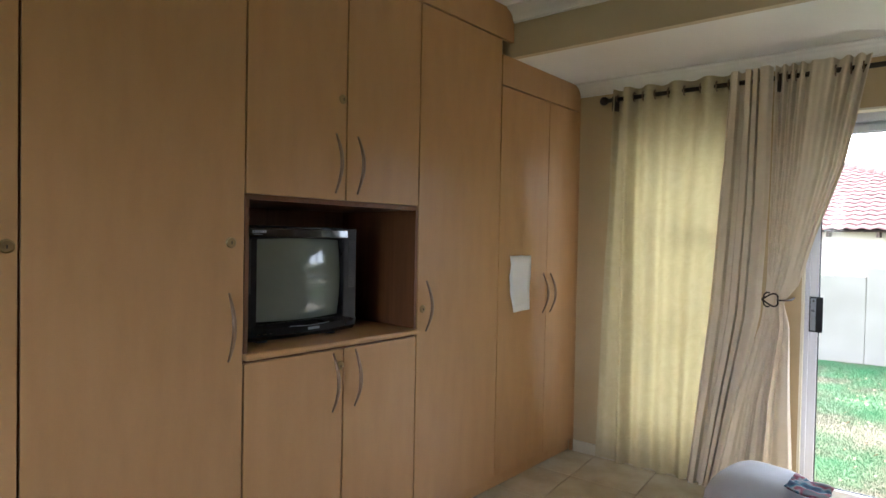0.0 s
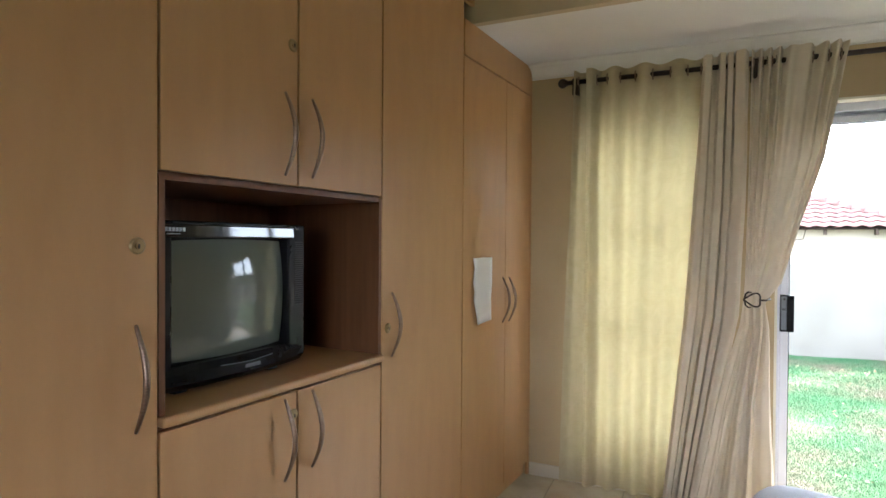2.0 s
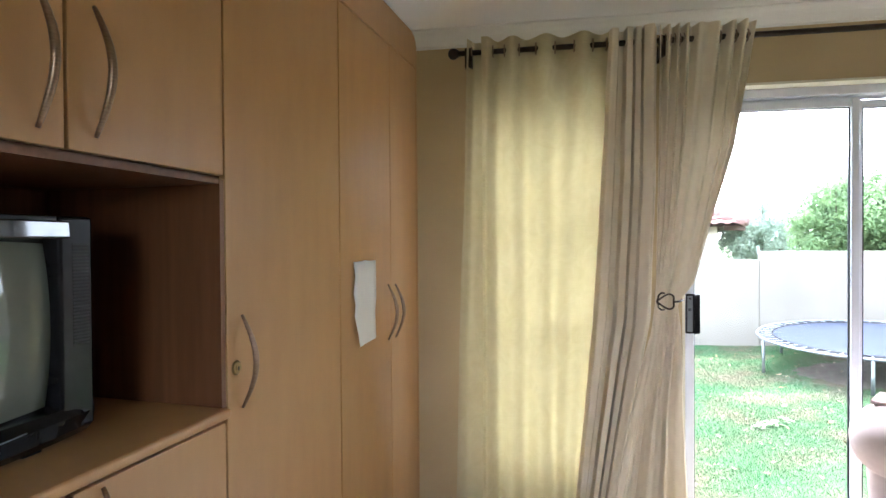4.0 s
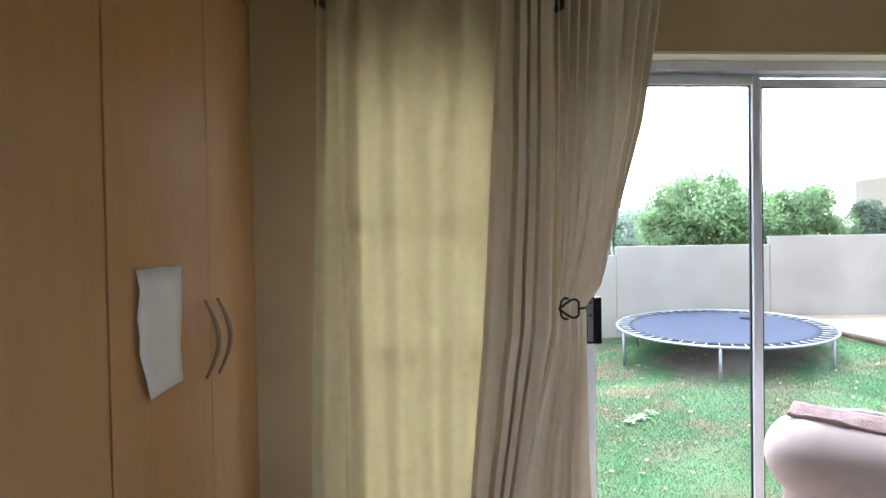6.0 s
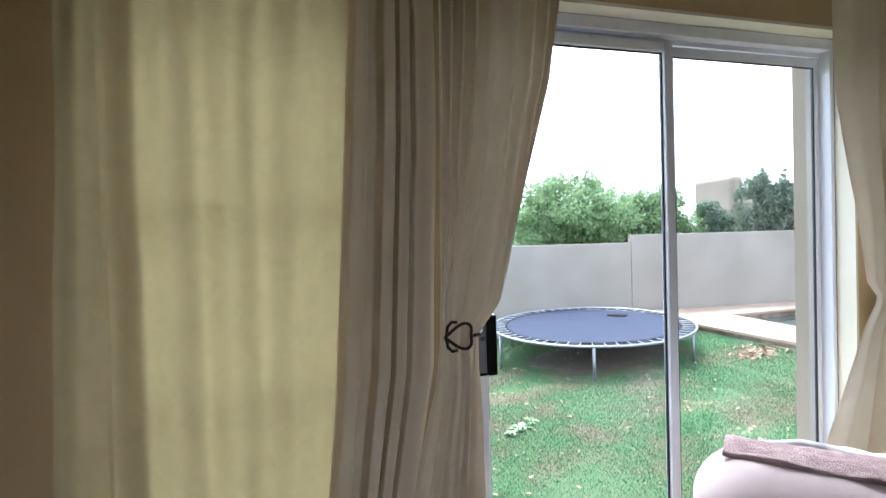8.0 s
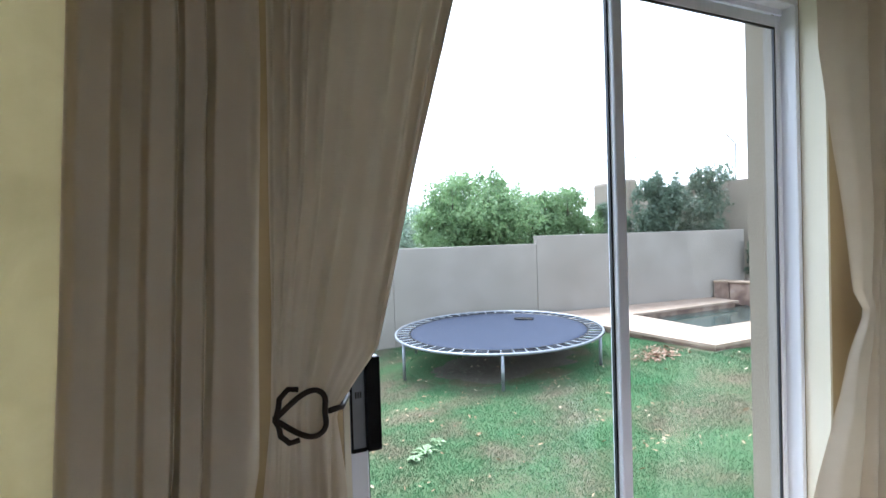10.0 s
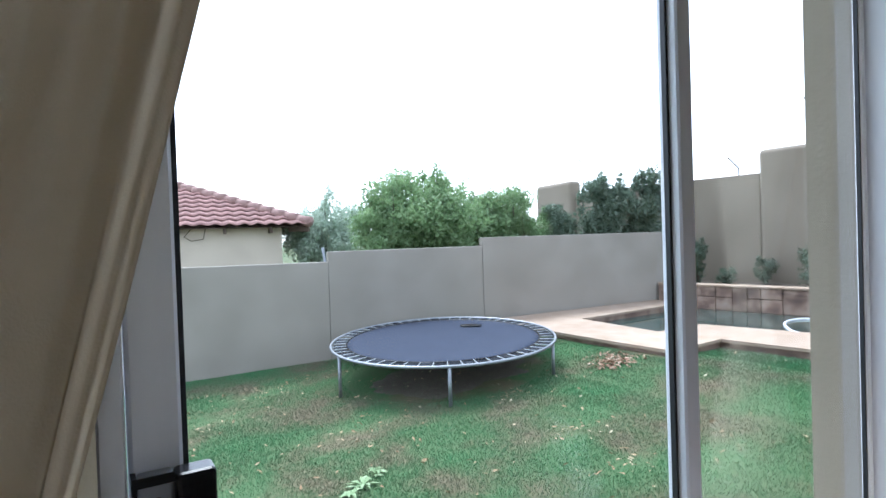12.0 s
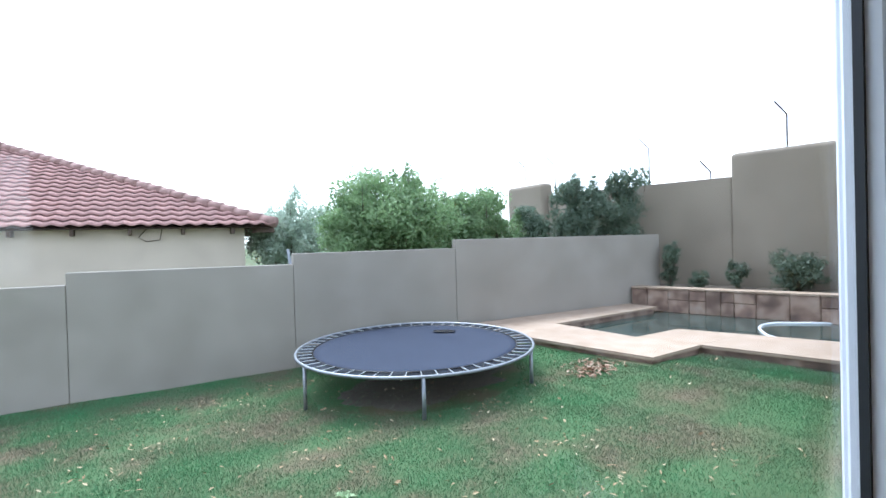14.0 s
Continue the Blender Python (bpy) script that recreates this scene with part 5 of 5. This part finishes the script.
tree(10.05, 8.4, -0.5, 3.05, 0.78, M_LEAF_C, 25, "dark green upright shrub behind the garden wall", 14000, 0.045, trunk=0.05, twiggy=0.6)
tree(11.05, 8.0, -0.5, 3.10, 0.76, M_LEAF_C, 29, "dark green upright shrub behind the garden wall", 14000, 0.045, trunk=0.05, twiggy=0.9)
tree(11.15, 6.75, 0.2, 0.95, 0.22, M_LEAF_C, 33, "thin climbing shrub against the tall wall", 1300, 0.040, trunk=0.015, twiggy=0.2, name="shrub")
tree(11.4, 6.25, 0.2, 0.32, 0.22, M_LEAF_C, 36, "small flowering plant in the bed", 380, 0.045, trunk=0.012, name="shrub")
tree(11.7, 5.6, 0.2, 0.55, 0.24, M_LEAF_C, 39, "small green shrub in the bed", 520, 0.045, trunk=0.012, name="shrub")
tree(11.8, 4.5, 0.2, 0.70, 0.50, M_LEAF_C, 42, "low green shrub in the bed before the pier", 2200, 0.045, trunk=0.02, name="shrub")
tree(11.9, 3.4, 0.2, 0.60, 0.45, M_LEAF_C, 47, "low green shrub in the bed before the pier", 1800, 0.045, trunk=0.02, name="shrub")

# grass blades
def blades(count, x0, x1, y0, y1, h, seed, name):
    rng = np.random.default_rng(seed)
    x, y = rng.uniform(x0, x1, count), rng.uniform(y0, y1, count)
    patch = np.array([noise.noise(Vector((a * 0.9, b * 0.9, 3.0))) for a, b in zip(x[::1], y[::1])])
    keep = patch > rng.uniform(-0.75, 0.10, count) - 0.15
    under = (x - TC.x) ** 2 + (y - TC.y) ** 2 < 1.7
    keep &= ~(under & (rng.random(count) < 0.90))
    for px, py, rx, ry in BARE:
        q = ((x - px) / rx) ** 2 + ((y - py) / ry) ** 2
        keep &= rng.random(count) > 0.62 * np.exp(-(q * 0.6) ** 1.5) * (0.75 + 0.5 * rng.random(count))
    line_y = np.interp(x, [f[0] for f in FENCE] + [CORNER[0]], [f[1] for f in FENCE] + [CORNER[1]])
    keep &= (y < line_y - 0.02) & ~((x > 5.7) & (y > 3.62)) & ~((x > 6.85) & (y > 2.1)) & (x < 7.05)
    x, y = x[keep], y[keep]
    n = len(x)
    z = np.array([lawn_z(a, b) for a, b in zip(x, y)])
    a = rng.uniform(0, 6.28, n)
    hh = h * rng.uniform(0.4, 1.3, n)
    w = 0.0028 * rng.uniform(0.7, 1.4, n)
    lean = rng.normal(scale=0.5, size=(n, 2)) * hh[:, None]
    dx, dy = np.cos(a) * w, np.sin(a) * w
    co = np.stack([np.stack([x - dx, y - dy, z - 0.005], 1), np.stack([x + dx, y + dy, z - 0.005], 1), np.stack([x + lean[:, 0], y + lean[:, 1], z + hh], 1)], 1).reshape(-1, 3)
    me = bpy.data.meshes.new(name)
    me.vertices.add(n * 3)
    me.vertices.foreach_set("co", co.ravel())
    me.loops.add(n * 3)
    me.loops.foreach_set("vertex_index", np.arange(n * 3))
    me.polygons.add(n)
    me.polygons.foreach_set("loop_start", np.arange(n) * 3)
    me.update(calc_edges=True)
    me.materials.append(M_BLADE)
    tagged(new(name, me), "short green grass blades on the lawn", "grass", kind="stuff")


blades(700000, -1.5, 7.05, 0.5, 9.0, 0.022, 5, "grass")

# fallen leaves
def leaf_litter(places, name, label, size, mat=None):
    bm = bmesh.new()
    rnd = random.Random(len(places))
    for x, y in places:
        z = lawn_z(x, y) + 0.02
        a = rnd.uniform(0, 6.28)
        s = size * rnd.uniform(0.5, 1.3)
        m = Matrix.Translation((x, y, z)) @ Euler((rnd.gauss(0, 0.35), rnd.gauss(0, 0.35), a)).to_matrix().to_4x4()
        vv = [bm.verts.new(m @ Vector(p)) for p in ((-s, 0, 0), (-0.3 * s, 0.4 * s, 0.2 * s), (s, 0, 0.05 * s), (-0.3 * s, -0.4 * s, 0.1 * s))]
        bm.faces.new(vv)
    me = mesh_of(name, bm, mat or M_DRYLEAF)
    tagged(new(name, me), label, "leaves", kind="stuff")


rnd = random.Random(31)
spots = []
for _ in range(520):
    x, y = rnd.uniform(0.0, 6.6), rnd.uniform(1.6, 7.2)
    if not (x > 5.6 and y > 3.5):
        spots.append((x, y))
for px, py, rx, ry in BARE:
    spots += [(px + rnd.gauss(0, rx * 0.8), py + rnd.gauss(0, ry * 0.9)) for _ in range(26)]
leaf_litter(spots, "fallen_leaves", "dry pale leaves scattered on the lawn", 0.026)
leaf_litter([(5.35 + rnd.gauss(0, 0.13), 4.15 + rnd.gauss(0, 0.13)) for _ in range(260)], "leaf_pile", "small pile of dry brown leaves by the paving", 0.035, M_PILE)


def weed(x, y, seed, s=1.0):
    rnd = random.Random(seed)
    w = thing("weed", "flat pale green rosette weed growing in the lawn", "weed", pose(x, y, lawn_z(x, y)), group="weeds in the lawn")
    bm = bmesh.new()
    for k in range(16):
        a = k * 2.4
        L = s * rnd.uniform(0.08, 0.16)
        h = rnd.uniform(0.015, 0.06)
        ca, sa = math.cos(a), math.sin(a)
        p = [(0, 0, 0.01), (ca * L * 0.5 - sa * 0.018, sa * L * 0.5 + ca * 0.018, h), (ca * L, sa * L, h * 0.7), (ca * L * 0.5 + sa * 0.018, sa * L * 0.5 - ca * 0.018, h)]
        bm.faces.new([bm.verts.new(q) for q in p])
    part("leaf_rosette", bm, M_WEED, w)


M_WEED = textured("pale_weed", [(0.3, (0.15, 0.25, 0.10)), (0.7, (0.30, 0.40, 0.22))], 0.7, 12)
weed(1.63, 3.40, 1)
weed(1.48, 3.30, 2, 0.7)
weed(1.80, 3.52, 3, 0.6)

# ---- many small pieces ----
for x, y, z in near_tiles:
    part("roof_tile", TILE, None, house, m=HF @ Matrix.Translation((x, y, z)) @ slope_m)
co0 = np.array([v.co[:] for v in TILE.vertices])
faces0 = [tuple(p.vertices) for p in TILE.polygons]
vs, fs = [], []
for x, y, z in far_tiles:
    m = np.array(Matrix.Translation((x, y, z)) @ slope_m)
    off = len(vs) * len(co0)
    vs.append(co0 @ m[:3, :3].T + m[:3, 3])
    fs += [tuple(i + off for i in f) for f in faces0]
me = bpy.data.meshes.new("roof_tiles_far")
me.from_pydata(np.concatenate(vs).tolist(), [], fs)
me.materials.append(M_ROOFTILE)
part("roof_tiles_far", me, None, house, "further red roof tiles", m=HF, kind="stuff")

# floor tiles
TS = 0.40
tile_mesh = mesh_of("floor_tile", box(-TS / 2 + 0.002, TS / 2 - 0.002, -TS / 2 + 0.002, TS / 2 - 0.002, -0.0055, 0.0, 0.0015, 1), M_TILE)
for i in range(14):
    for j in range(14):
        x, y = RX0 + TS * (i + 0.5) + 0.07, WY - TS * (j + 0.5) - 0.002
        if x + TS / 2 < RX1 and y - TS / 2 > RY0:
            part("floor_tile", tile_mesh, None, floor_base, m=Matrix.Translation((x, y, 0)))
